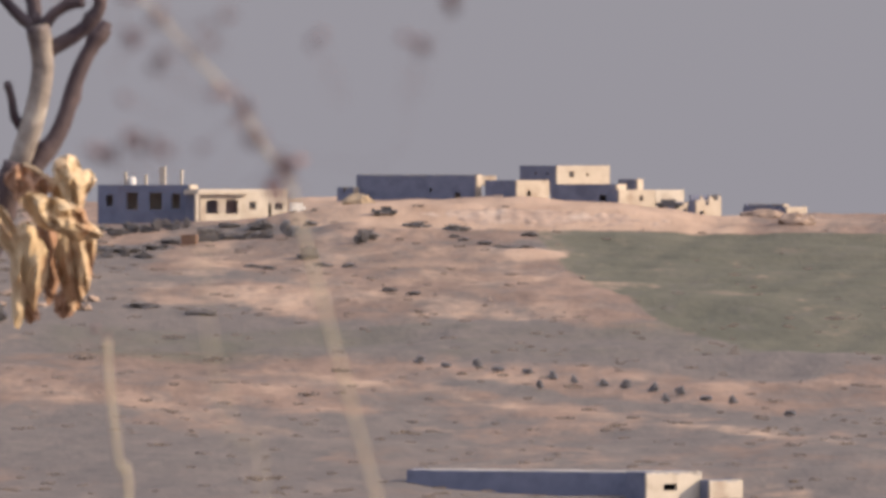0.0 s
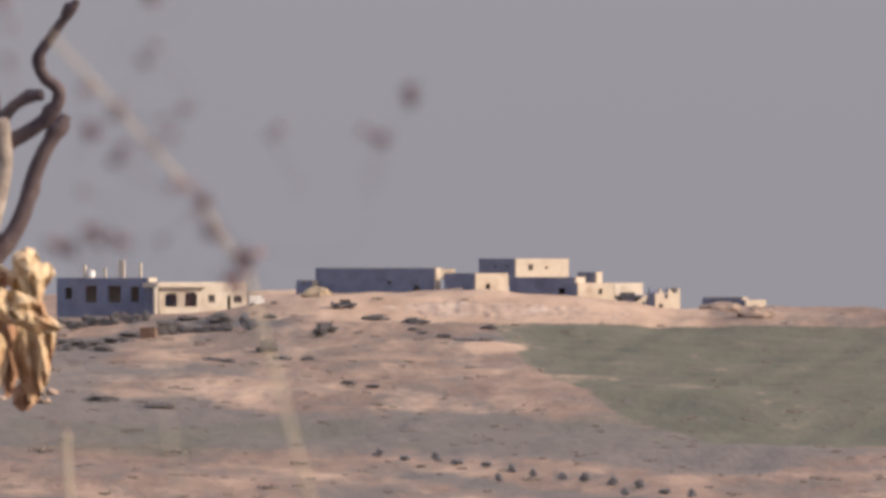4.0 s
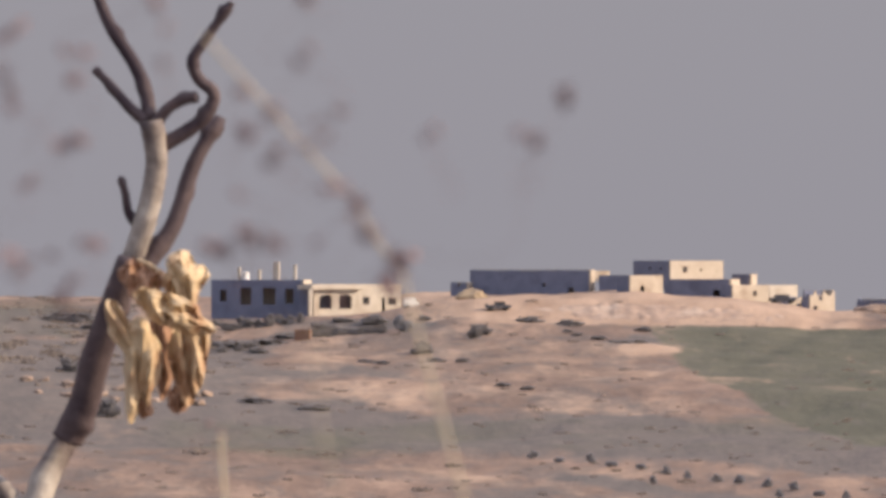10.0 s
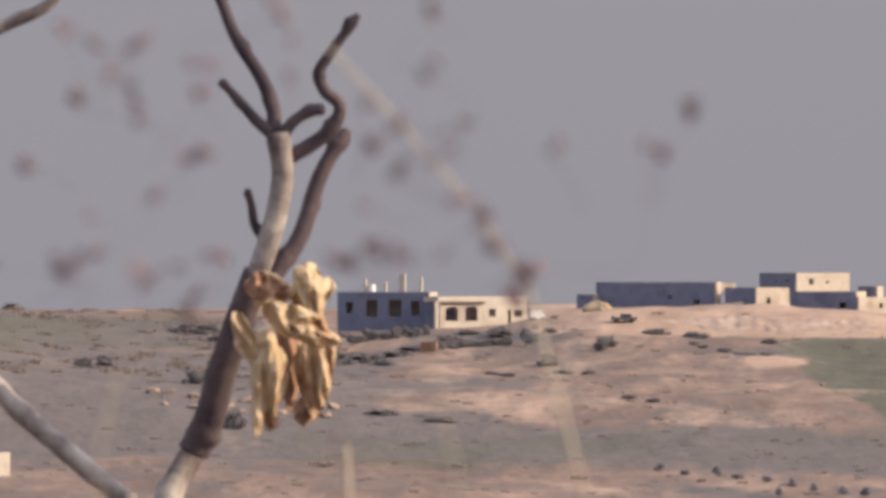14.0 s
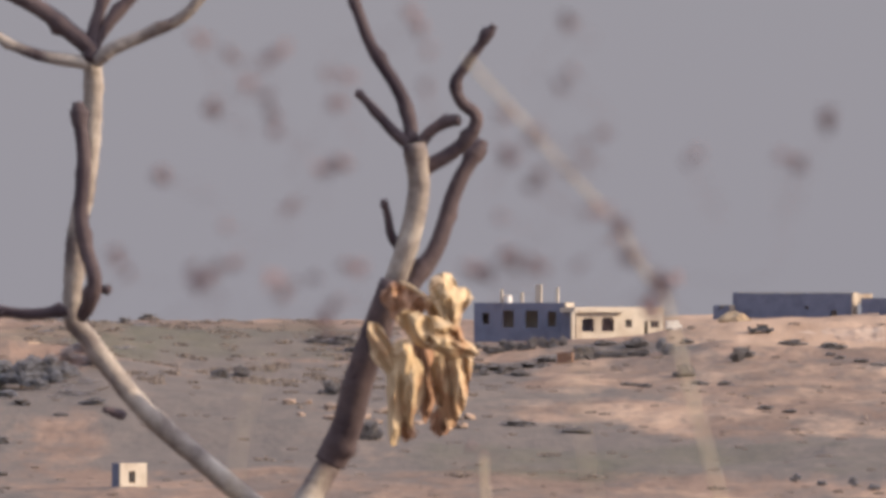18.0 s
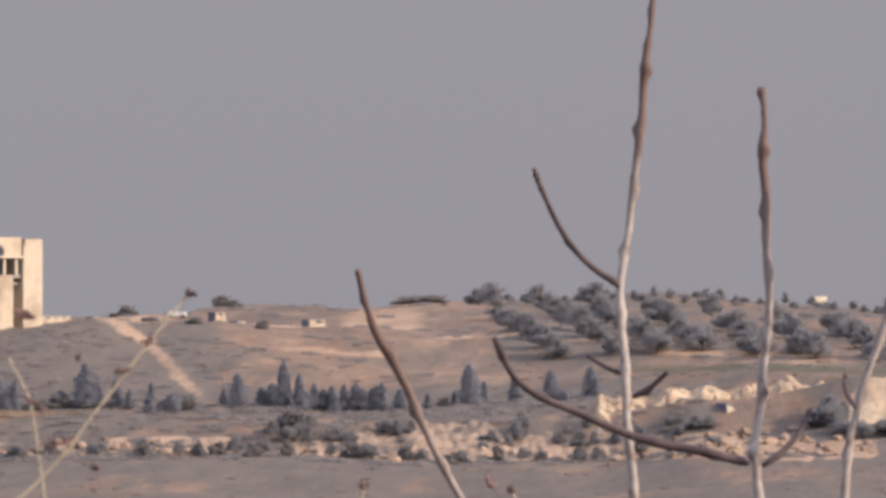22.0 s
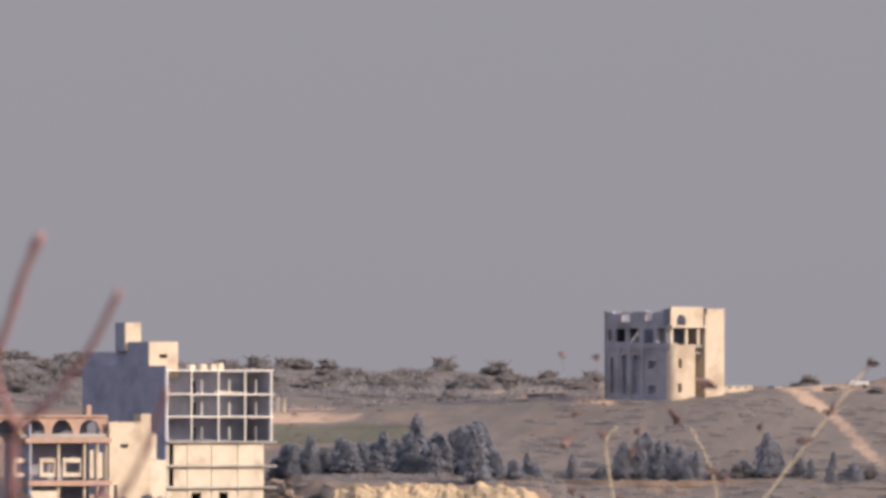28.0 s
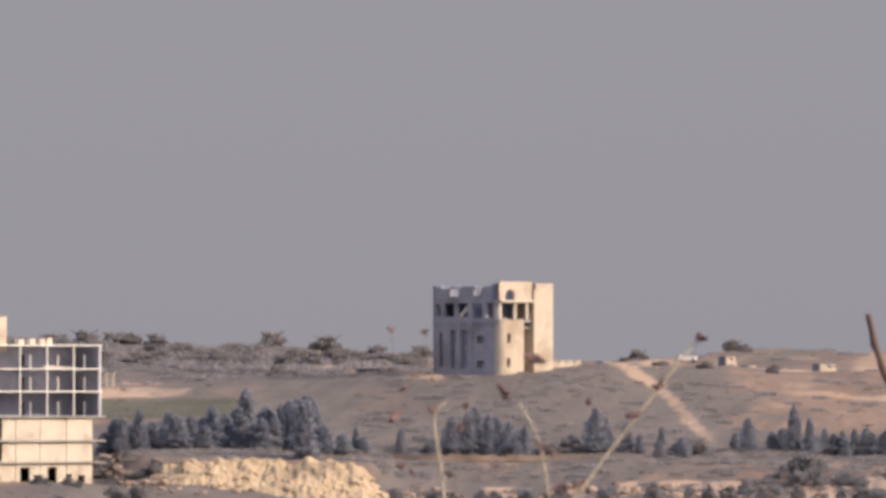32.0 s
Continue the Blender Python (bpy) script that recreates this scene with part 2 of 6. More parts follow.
    scrub = ramp(noise_tex(0.25, 7, 0.75), [(0.3, (0.100, 0.090, 0.084)), (0.6, (0.139, 0.118, 0.106)), (0.8, (0.201, 0.160, 0.136))])
    def patches(scale, low, high, amount):
        """Thin growth in ragged patches."""
        mr = n.new("ShaderNodeMapRange")
        mr.interpolation_type = "SMOOTHSTEP"
        for key, val in (("From Min", low), ("From Max", high), ("To Max", amount)):
            mr.inputs[key].default_value = val
        l.new(noise_tex(scale, 7, 0.72), mr.inputs["Value"])
        return mr.outputs["Result"]

    earth = mixed(patches(0.15, 0.50, 0.60, 0.55), earth, scrub)
    earth = mixed(patches(0.065, 0.52, 0.60, 0.6), earth, scrub)
    earth = mixed(patches(0.045, 0.53, 0.64, 0.5), earth, dust)
    c = mixed(spread("scrub", 0.06, 2.0), earth, scrub)
    c = mixed(spread("crop", 0.035, 1.0), c, crop)
    c = mixed(spread("dust", 0.07, 1.5), c, dust)
    c = mixed(patches(0.21, 0.55, 0.68, 0.45), c, scrub)
    l.new(c, b.inputs["Base Color"])
    bm = n.new("ShaderNodeBump")
    bm.inputs["Strength"].default_value = 0.65
    bm.inputs["Distance"].default_value = 0.6
    l.new(noise_tex(0.35, 6, 0.62), bm.inputs["Height"])
    l.new(bm.outputs["Normal"], b.inputs["Normal"])
    return m


GROUND = ground_material()


# ---- helpers of the place ----
def sight(bx, by, d):
    """The point d metres off on the bearing bx at the height of sight by."""
    a = bx / F
    return Vector((d * math.sin(a), d * math.cos(a), EYE + d * by / F))


def line(stations):
    """A smooth course through a few (place, value) stations."""
    xs = np.array([s[0] for s in stations], float)
    ys = np.array([s[1] for s in stations], float)

    def at(x):
        x = np.clip(np.asarray(x, float), xs[0], xs[-1])
        i = np.clip(np.searchsorted(xs, x, side="right") - 1, 0, len(xs) - 2)
        s = (x - xs[i]) / (xs[i + 1] - xs[i])
        s = s * s * (3 - 2 * s) * 0.6 + s * 0.4
        return ys[i] + (ys[i + 1] - ys[i]) * s
    return at


# courses of the hillside: height of sight by bearing, at stations further and further off
BANK_FOOT = line([(-5400, -222), (-4490, -222), (-4380, -205), (-4150, -228), (-3950, -237), (-3500, -236), (-3000, -236), (-2700, -238),
                  (-2480, -205), (-2300, -186), (-1500, -186), (-1250, -188), (-1100, -196), (-1000, -218), (-800, -232), (1300, -240)])
BANK_TOP = line([(-5400, -220), (-4496, -219), (-4400, -166), (-4030, -166), (-3945, -207), (-3880, -222), (-3450, -212), (-3050, -166), (-2750, -172),
                 (-2480, -150), (-2250, -104), (-1866, -86), (-1460, -98), (-1250, -120), (-1120, -142), (-1040, -200), (-800, -222), (1300, -228)])
TREE_ROW = line([(-5400, -150), (-4000, -151), (-3000, -146), (-2600, -132), (-2350, -96), (-1866, -82), (-1500, -95), (-1150, -150), (-800, -200), (1300, -205)])
SLOPE = line([(-5400, -75), (-4400, -62), (-4000, -40), (-3850, -24), (-3680, -24), (-3450, -60), (-3000, -85), (-2700, -85), (-2350, -78),
              (-1866, -62), (-1500, -84), (-1150, -118), (-800, -150), (-200, -146), (0, -132), (300, -146), (700, -152), (1300, -155)])
SHELF = line([(-5400, -60), (-4400, -45), (-4000, -20), (-3850, -19), (-3680, -18), (-3600, -12), (-3450, -35), (-3000, -55), (-2700, -55), (-2350, -55),
              (-1866, -48), (-1500, -78), (-1150, -105), (-800, -135), (-430, -124), (-200, -122), (0, -100), (160, -100), (300, -97), (480, -108), (560, -118), (660, -133), (800, -134), (1300, -145)])
HOUSES = line([(-5400, -20), (-4400, -15), (-4000, -5), (-3850, -15), (-3680, -13), (-3600, -5), (-3450, -12), (-3000, -22), (-2700, -22), (-2350, -28),
               (-1866, -35), (-1500, -74), (-1150, -96), (-800, -112), (-430, -114), (-200, -112), (0, -86), (300, -90), (480, -105), (560, -114), (650, -129), (760, -126), (900, -130), (1300, -145)])
RIDGE = line([(-5400, 58), (-4900, 50), (-4450, 28), (-4200, 22), (-4000, 8), (-3850, 0), (-3600, 8), (-3430, 14), (-3370, 22), (-3150, 18), (-3000, 40), (-2600, 42),
              (-2300, 26), (-2000, -4), (-1866, -22), (-1600, -56), (-1400, -72), (-1100, -92), (-800, -92), (-430, -102), (0, -90), (300, -92), (480, -106), (600, -116), (760, -116), (900, -128), (1300, -145)])
YARD = line([(-5400, -217), (-4540, -219), (-4420, -262), (1300, -262)])
NEAR = [(0, 0.0), (14, -0.25), (40, -3.0), (120, -14.0), (400, -38.0)]


def sight_height(bx, r):
    """Height of sight of the bare ground on the bearing bx, r metres off."""
    bx, r = np.broadcast_arrays(np.asarray(bx, float), np.asarray(r, float))
    low = np.interp(r, [p[0] for p in NEAR], [p[1] for p in NEAR])
    near = (low - EYE) / np.maximum(r, 0.5) * F
    st = [800, 1000, 1150, 1300, 1400, 1430, 1441, 1475, 1545, 1558, 1600, 1850, 2500, 4900]
    one = np.ones_like(bx)
    ridge = RIDGE(bx)
    rows = [-1040 * one, -640 * one, -500 * one, -352 * one, np.maximum(BANK_FOOT(bx) * 0.5 - 140, YARD(bx)), BANK_FOOT(bx), BANK_TOP(bx), TREE_ROW(bx), SLOPE(bx), SHELF(bx),
            HOUSES(bx), ridge, ridge - 60, ridge - 70]
    out = np.where(r < 800, -1040.0, ridge - 70)
    for i in range(len(st) - 1):
        s = (r - st[i]) / (st[i + 1] - st[i])
        out = np.where((s >= 0) & (s <= 1), rows[i] + (rows[i + 1] - rows[i]) * s, out)
    z800 = EYE - 800 * 1040 / F
    mid = np.interp(r, [400, 800], [-38.0, z800])
    out = np.where((r > 400) & (r < 800), (mid - EYE) / np.maximum(r, 1) * F, out)
    return np.where(r <= 400, near, out)


def lumps(x, y):
    """Small unevenness of the ground, in metres, made of many slanted waves."""
    rnd = np.random.RandomState(4)
    z = np.zeros_like(np.asarray(x, float))
    for k in range(26):
        a, wl_, ph = rnd.uniform(0, 2 * np.pi), 7.0 * 1.16 ** k, rnd.uniform(0, 6.28)
        z = z + 0.012 * wl_ ** 0.62 * np.sin((x * np.cos(a) + y * np.sin(a)) * 2 * np.pi / wl_ + ph)
    return z


def ground_z(x, y):
    r = np.hypot(x, y)
    bx = np.arctan2(x, y) * F
    seen = np.clip((np.abs(bx + 2050) - 3600) / 3000, 0, 1)
    z = EYE + r * sight_height(bx, r) / F
    return z + lumps(x, y) * np.clip((r - 150) / 400, 0, 1) * (1 + 2 * seen)


def stand(bx, d):
    """A foot point on the ground."""
    a = bx / F
    x, y = d * math.sin(a), d * math.cos(a)
    return Vector((x, y, float(ground_z(np.array(x), np.array(y)))))


def find_far(bx, by, near=900, far=1850):
    """How far off the ground is seen on that bearing at that height of sight."""
    r = np.linspace(near, far, 700)
    h = sight_height(bx, r)
    i = np.argmax(h >= by)
    return float(r[i] if h[i] >= by else far)


def mesh_of(name, bm, material=None):
    me = bpy.data.meshes.new(name)
    bm.to_mesh(me)
    bm.free()
    if material:
        me.materials.append(material)
    return me


def part(name, bm, material, parent, label="", at=None):
    ob = new(name, mesh_of(name, bm, material))
    ob.parent = parent
    if at is not None:
        ob.matrix_local = at
    if label:
        ob["label"] = label
    return ob


def thing(name, m, label, category, group="", kind=""):
    ob = new(name)
    ob.empty_display_size = 0.2
    ob.matrix_world = m
    return tagged(ob, label, category, group, kind)


def box(bm, x0, x1, y0, y1, z0, z1):
    v = [bm.verts.new(p) for p in ((x0, y0, z0), (x1, y0, z0), (x1, y1, z0), (x0, y1, z0), (x0, y0, z1), (x1, y0, z1), (x1, y1, z1), (x0, y1, z1))]
    for q in ((3, 2, 1, 0), (4, 5, 6, 7), (0, 1, 5, 4), (1, 2, 6, 5), (2, 3, 7, 6), (3, 0, 4, 7)):
        bm.faces.new([v[i] for i in q])


def boxes(*dims):
    bm = bmesh.new()
    for d in dims:
        box(bm, *d)
    return bm


def wall_mesh(width, low, high, thick, holes=(), crest=None):
    """An upright wall along x from 0 to width, its outer face at y = 0, with holes (x0, z0, x1, z1) right through it.
    crest: a broken top, as a function of x that says how much is missing."""
    xs = sorted({0.0, width, *[min(max(h[i], 0), width) for h in holes for i in (0, 2)]})
    zs = sorted({low, high, *[min(max(h[i], low), high) for h in holes for i in (1, 3)]})
    if crest:
        xs = sorted(set(xs) | {width * k / 14 for k in range(15)})
    nx, nz = len(xs) - 1, len(zs) - 1

    def solid(i, k):
        if not (0 <= i < nx and 0 <= k < nz):
            return False
        cx, cz = (xs[i] + xs[i + 1]) / 2, (zs[k] + zs[k + 1]) / 2
        return not any(h[0] < cx < h[2] and h[1] < cz < h[3] for h in holes)

    bm = bmesh.new()
    cache = {}

    def vert(i, k, back):
        key = (i, k, back)
        if key not in cache:
            z = zs[k]
            if crest and k == nz:
                z = max(z - crest(xs[i]), zs[k - 1] + 0.05)
            cache[key] = bm.verts.new((xs[i], thick if back else 0.0, z))
        return cache[key]

    for i in range(nx):
        for k in range(nz):
            if not solid(i, k):
                continue
            bm.faces.new([vert(i, k, 0), vert(i + 1, k, 0), vert(i + 1, k + 1, 0), vert(i, k + 1, 0)])
            bm.faces.new([vert(i, k, 1), vert(i, k + 1, 1), vert(i + 1, k + 1, 1), vert(i + 1, k, 1)])
            if not solid(i - 1, k):
                bm.faces.new([vert(i, k, 0), vert(i, k + 1, 0), vert(i, k + 1, 1), vert(i, k, 1)])
            if not solid(i + 1, k):
                bm.faces.new([vert(i + 1, k, 0), vert(i + 1, k, 1), vert(i + 1, k + 1, 1), vert(i + 1, k + 1, 0)])
            if not solid(i, k - 1):
                bm.faces.new([vert(i, k, 0), vert(i, k, 1), vert(i + 1, k, 1), vert(i + 1, k, 0)])
            if not solid(i, k + 1):
                bm.faces.new([vert(i, k + 1, 0), vert(i + 1, k + 1, 0), vert(i + 1, k + 1, 1), vert(i, k + 1, 1)])
    return bm


def along(x, y, z, ux, uy):
    """A frame at x, y, z whose x axis runs along (ux, uy)."""
    u = Vector((ux, uy, 0)).normalized()
    v = Vector((-u.y, u.x, 0))
    return Matrix(((u.x, v.x, 0, x), (u.y, v.y, 0, y), (0, 0, 1, z), (0, 0, 0, 1)))


# ---- the ground: one sheet from the tripod to the horizon ----
def soft_box(bx, by, x0, x1, y0, y1, ex=25.0, ey=8.0):
    """1 inside the stretch, falling to 0 over its soft rim."""
    dx = np.maximum(np.maximum(x0 - bx, bx - x1), 0) / ex
    dy = np.maximum(np.maximum(y0 - by, by - y1), 0) / ey
    return np.clip(1 - np.hypot(dx, dy), 0, 1)


def lie_of_land(bx, by, r):
    """How much crop, dust and scrub the ground carries."""
    edge = np.interp(-by, [150, 206, 294, 330, 420], [335, 400, 565, 690, 900])
    crop = np.clip((bx - edge) / 40 + 0.5, 0, 1) * np.clip((-148 - by) / 8 + 0.5, 0, 1) * np.clip((by + 345) / 30 + 0.5, 0, 1)
    crop = np.maximum(crop, 0.9 * soft_box(bx, by, -4620, -4230, -100, -66))
    crop = np.maximum(crop, 0.65 * soft_box(bx, by, -2700, -1500, -97, -86, 60, 5))
    crop = np.maximum(crop, 0.42 * soft_box(bx, by, -500, 900, -352, -300, 160, 24))
    crop = np.maximum(crop, 0.5 * soft_box(bx, by, -1400, -700, -135, -98, 80, 12))
    dust = 1.0 * soft_box(bx, by, 60, 690, -143, -100, 60, 10)
    dust = np.maximum(dust, 0.75 * soft_box(bx, by, -90, 330, -128, -90, 30, 10))
    dust = np.maximum(dust, 0.8 * soft_box(bx, by, 310, 372, -187, -182, 60, 7))
    dust = np.maximum(dust, 0.5 * soft_box(bx, by, -420, -260, -140, -122, 30, 6))
    dust = np.maximum(dust, 0.36 * soft_box(bx, by, -300, 450, -285, -150, 200, 30))
    for at0, lean, half, amount in ((-386, -0.147, 14, 0.46), (-494, -0.130, 10, 0.40), (-446, -0.140, 5, 0.32)):
        furrow = at0 + bx * lean
        dust = np.maximum(dust, amount * np.clip(1.4 - np.abs(by - furrow) / half, 0, 1) * np.clip((bx + 330) / 200, 0, 1))
    track = np.interp(by, [-156, -110, -60, -30, 5], [-3372, -3440, -3500, -3545, -3585])
    dust = np.maximum(dust, 0.62 * np.clip(1.6 - np.abs(bx - track) / 19, 0, 1) * (by > -158) * (by < 8) * (r < 1700))
    for x0, x1, y0, y1 in ((-3255, -3085, -66, -56), (-2995, -2835, -42, -32), (-3320, -3205, -20, -8), (-4110, -3990, -10, 2), (-3870, -3790, -22, -8),
                           (-3700, -3590, -6, 4), (-4045, -3950, -22, -6), (-3940, -3862, -32, -12), (-3130, -3040, -20, 18), (-4480, -4350, -58, -44), (-2600, -2420, -70, -58), (-3560, -3490, -20, 4)):
        dust = np.maximum(dust, 0.68 * soft_box(bx, by, x0, x1, y0 + 2, y1 - 2, 70, 6))
    dust = np.maximum(dust, 0.5 * soft_box(bx, by, -1420, -1310, -250, -238, 25, 5))
    for x0, x1 in ((-3566, -3545), (-3494, -3435), (-3408, -3366), (-3256, -3194), (-3810, -3762), (-3680, -3640), (-3160, -2900), (-2860, -2780), (-2700, -2600), (-2570, -2460), (-2430, -2330), (-2300, -2220)):
        dust = np.maximum(dust, 1.1 * soft_box(bx, by, x0, x1, -236, -208, 14, 6))
    scrub = 0.70 * np.clip((-1050 - bx) / 200, 0, 1) * np.clip((-186 - by) / 14, 0, 1)
    scrub = np.maximum(scrub, 1.15 * np.clip((-3950 - bx) / 150, 0, 1) * np.clip((by + 48) / 20, 0, 1))
    scrub = np.maximum(scrub, 0.95 * soft_box(bx, by, -4700, -2650, -160, -120, 60, 14))
    scrub = np.maximum(scrub, 0.85 * soft_box(bx, by, -4250, -3420, -135, -22, 90, 14))
    scrub = np.maximum(scrub, 0.8 * soft_box(bx, by, -4420, -3950, -72, -10, 40, 8))
    strip = np.clip(1.5 - np.abs(by + 318 + bx * 0.05) / 32, 0, 1) * np.clip((bx + 560) / 150, 0, 1) * np.clip((1000 - bx) / 200, 0, 1)
    scrub = np.maximum(scrub, 1.25 * strip)
    scrub = np.maximum(scrub, 0.85 * np.clip(1.3 - np.abs(by + 370 + bx * 0.12) / 12, 0, 1) * np.clip((bx - 60) / 150, 0, 1))
    scrub = np.maximum(scrub, 0.82 * soft_box(bx, by, -1050, -400, -330, -150, 160, 30))
    scrub = np.maximum(scrub, 0.5 * soft_box(bx, by, -420, -150, -165, -142, 40, 8))
    scrub = np.maximum(scrub, 0.75 * soft_box(bx, by, -1900, -700, -245, -205, 80, 20))
    scrub = np.maximum(scrub, 0.66 * np.clip((-400 - by) / 60, 0, 1))
    for x0, x1, y0, y1, amount in ((-1050, -600, -136, -104, 0.95), (-1050, -560, -262, -228, 0.8), (-640, -420, -560, -486, 0.9), (-360, -60, -600, -535, 0.85), (240, 360, -472, -456, 0.8),
                                   (-400, -330, -166, -154, 0.9), (-300, -70, -142, -128, 0.95), (-420, -180, -310, -262, 0.9), (320, 420, -178, -166, 0.7), (-440, -100, -232, -214, 0.6)):
        scrub = np.maximum(scrub, amount * soft_box(bx, by, x0, x1, y0, y1, 50, 9))
    scrub = np.maximum(scrub, 0.6 * np.clip((bx + 2050) / 150, 0, 1) * np.clip((-1150 - bx) / 100, 0, 1) * np.clip((by + 88) / 12, 0, 1))
    scrub = np.maximum(scrub, 0.36 * soft_box(bx, by, -1900, -640, -340, -110, 120, 20))
    scrub = np.maximum(scrub, 0.3 * np.clip((-112 - by) / 20, 0, 1))
    dust = np.maximum(dust, np.where(by < -345, 0.04, 0.20) * np.clip((bx + 900) / 300, 0, 1) * np.clip((-112 - by) / 20, 0, 1)) - 0.22 * strip
    scrub = np.maximum(scrub, 0.62 * soft_box(bx, by, -3980, -2500, -246, -158, 60, 8))
    scrub = np.maximum(scrub, 0.42 * soft_box(bx, by, -3420, -1950, -135, 45, 60, 10))
    scrub = np.maximum(scrub, 0.58 * soft_box(bx, by, -2880, -1900, -80, 45, 60, 10))
    scrub = np.maximum(scrub, 0.85 * soft_box(bx, by, -2290, -1740, -320, -190, 60, 16))
    return crop, dust, scrub


def build_ground():
    fine = np.arange(-5500, 1460, 12.0)
    rest = np.linspace(1460, 2 * np.pi * F - 5500, 64)[:-1]
    bearings = np.concatenate([fine, rest])
    radii = np.concatenate([np.geomspace(1.2, 780, 26), np.arange(800, 1400, 8.0), np.arange(1400, 1606, 2.5), np.arange(1612, 1870, 8.0),
                            [1950, 2100, 2300, 2500, 3000, 3800, 4900]])
    nb, nr = len(bearings), len(radii)
    bx, r = np.meshgrid(bearings, radii)
    x, y = r * np.sin(bx / F), r * np.cos(bx / F)
    z = ground_z(x, y)
    wrapped = np.where(bx > np.pi * F, bx - 2 * np.pi * F, bx)
    by = sight_height(wrapped, r)
    crop, dust, scrub = lie_of_land(wrapped, by, r)
    co = np.concatenate([[[0.0, 0.0, 0.0]], np.stack([x.ravel(), y.ravel(), z.ravel()], 1)])
    j, i = np.meshgrid(np.arange(nb), np.arange(nr - 1))
    a = 1 + i * nb + j
    b = 1 + i * nb + (j + 1) % nb
    quads = np.stack([a, a + nb, b + nb, b], -1).reshape(-1, 4)
    k = np.arange(nb)
    tris = np.stack([np.zeros(nb, int), 1 + k, 1 + (k + 1) % nb], 1)
    me = bpy.data.meshes.new("ground")
    me.vertices.add(len(co))
    me.vertices.foreach_set("co", co.ravel())
    me.loops.add(quads.size + tris.size)
    me.loops.foreach_set("vertex_index", np.concatenate([quads.ravel(), tris.ravel()]))
    me.polygons.add(len(quads) + len(tris))
    me.polygons.foreach_set("loop_start", np.concatenate([np.arange(len(quads)) * 4, len(quads) * 4 + np.arange(len(tris)) * 3]))
    for name, val in (("crop", crop), ("dust", dust), ("scrub", scrub)):
        at = me.attributes.new(name, "FLOAT", "POINT")
        at.data.foreach_set("value", np.concatenate([[val[0].mean()], val.ravel()]))
    me.update(calc_edges=True)
    me.validate()
    me.polygons.foreach_set("use_smooth", np.ones(len(me.polygons), bool))
    me.materials.append(GROUND)
    return tagged(new("ground", me), "dry brown hillside with green crop and bare earth", "ground", kind="structure")


build_ground()


# ---- houses ----
def span(d):
    return d / F


def house_frame(xc, yb, d, theta):
    """The frame of a house whose nearest corner stands at the bearing xc: x runs along its sunny side, y along its shaded side."""
    p = sight(xc, yb, d)
    a = xc / F
    th = radians(theta)
    right, ahead = Vector((math.cos(a), -math.sin(a), 0)), Vector((math.sin(a), math.cos(a), 0))
    u = right * math.cos(th) + ahead * math.sin(th)
    return along(p.x, p.y, p.z, u.x, u.y)


def window(parent, at, w, h, depth=0.12, frame_mat=None):
    """A window set in a hole: a frame with a mullion, and a pane."""
    t = 0.09
    fr = part("window_frame", boxes((0, t, 0, 0.08, 0, h), (w - t, w, 0, 0.08, 0, h), (t, w - t, 0, 0.08, 0, t), (t, w - t, 0, 0.08, h - t, h),
                                    (w / 2 - 0.03, w / 2 + 0.03, 0.01, 0.07, t, h - t)), frame_mat or WOOD, parent, "", at @ pose(0, depth, 0))
    part("pane", boxes((t, w - t, 0.03, 0.05, t, h - t)), GLASS, fr)
    return fr


def block(name, label, category, xl, xc, xr, yt, yb, d, theta, sunny, shaded, roof_mat=CONCRETE, holes_r=(), holes_l=(), windows=(), lintels=(),
          thick=0.35, parapet=0.0, crest_r=None, crest_l=None, roof=True, deep=1.6, group=""):
    """A flat-roofed house seen over its corner; holes and windows as (x0, y0, x1, y1) in bearings and heights of sight on either side."""
    k = span(d)
    c, s = math.cos(radians(theta)), math.sin(radians(theta))
    w, l = max((xr - xc) * k / c, 1.5), max((xc - xl) * k / s, 1.5)
    h = (yt - yb) * k
    m = house_frame(xc, yb, d, theta)
    ob = thing(name, m, label, category, group)

    def to_r(q):
        return ((q[0] - xc) * k / c, (q[3] - yb) * k, (q[2] - xc) * k / c, (q[1] - yb) * k)

    def to_l(q):
        return (l - (xc - q[0]) * k / s, (q[3] - yb) * k, l - (xc - q[2]) * k / s, (q[1] - yb) * k)

    hr = [to_r(q) for q in holes_r] + [to_r(q) for q in windows]
    hl = [to_l(q) for q in holes_l]
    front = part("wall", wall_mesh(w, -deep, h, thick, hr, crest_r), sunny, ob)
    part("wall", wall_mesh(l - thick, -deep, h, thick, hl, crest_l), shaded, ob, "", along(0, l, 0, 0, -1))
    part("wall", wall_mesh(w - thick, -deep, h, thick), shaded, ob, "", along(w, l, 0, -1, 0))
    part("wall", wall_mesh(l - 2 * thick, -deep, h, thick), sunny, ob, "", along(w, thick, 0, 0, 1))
    if roof:
        part("roof", boxes((thick + 0.003, w - thick - 0.003, thick + 0.003, l - thick - 0.003, h - parapet - 0.30, h - parapet - 0.05)), roof_mat, ob)
    for q in windows:
        x0, z0, x1, z1 = to_r(q)
        window(front, pose(x0, 0, z0), x1 - x0, z1 - z0)
    for q in lintels:
        x0, z0, x1, z1 = to_r(q)
        part("sill", boxes((x0 - 0.1, x1 + 0.1, -0.08, thick, z0 - 0.14, z0 - 0.003)), CONCRETE, ob)
    return ob


def ragged(seed, depth, many=1.0):
    rnd = random.Random(seed)
    table = [depth * rnd.random() * (1 if rnd.random() < many else 0.15) for _ in range(40)]
    return lambda x: table[int(x * 3.1) % 40]


TH = 35
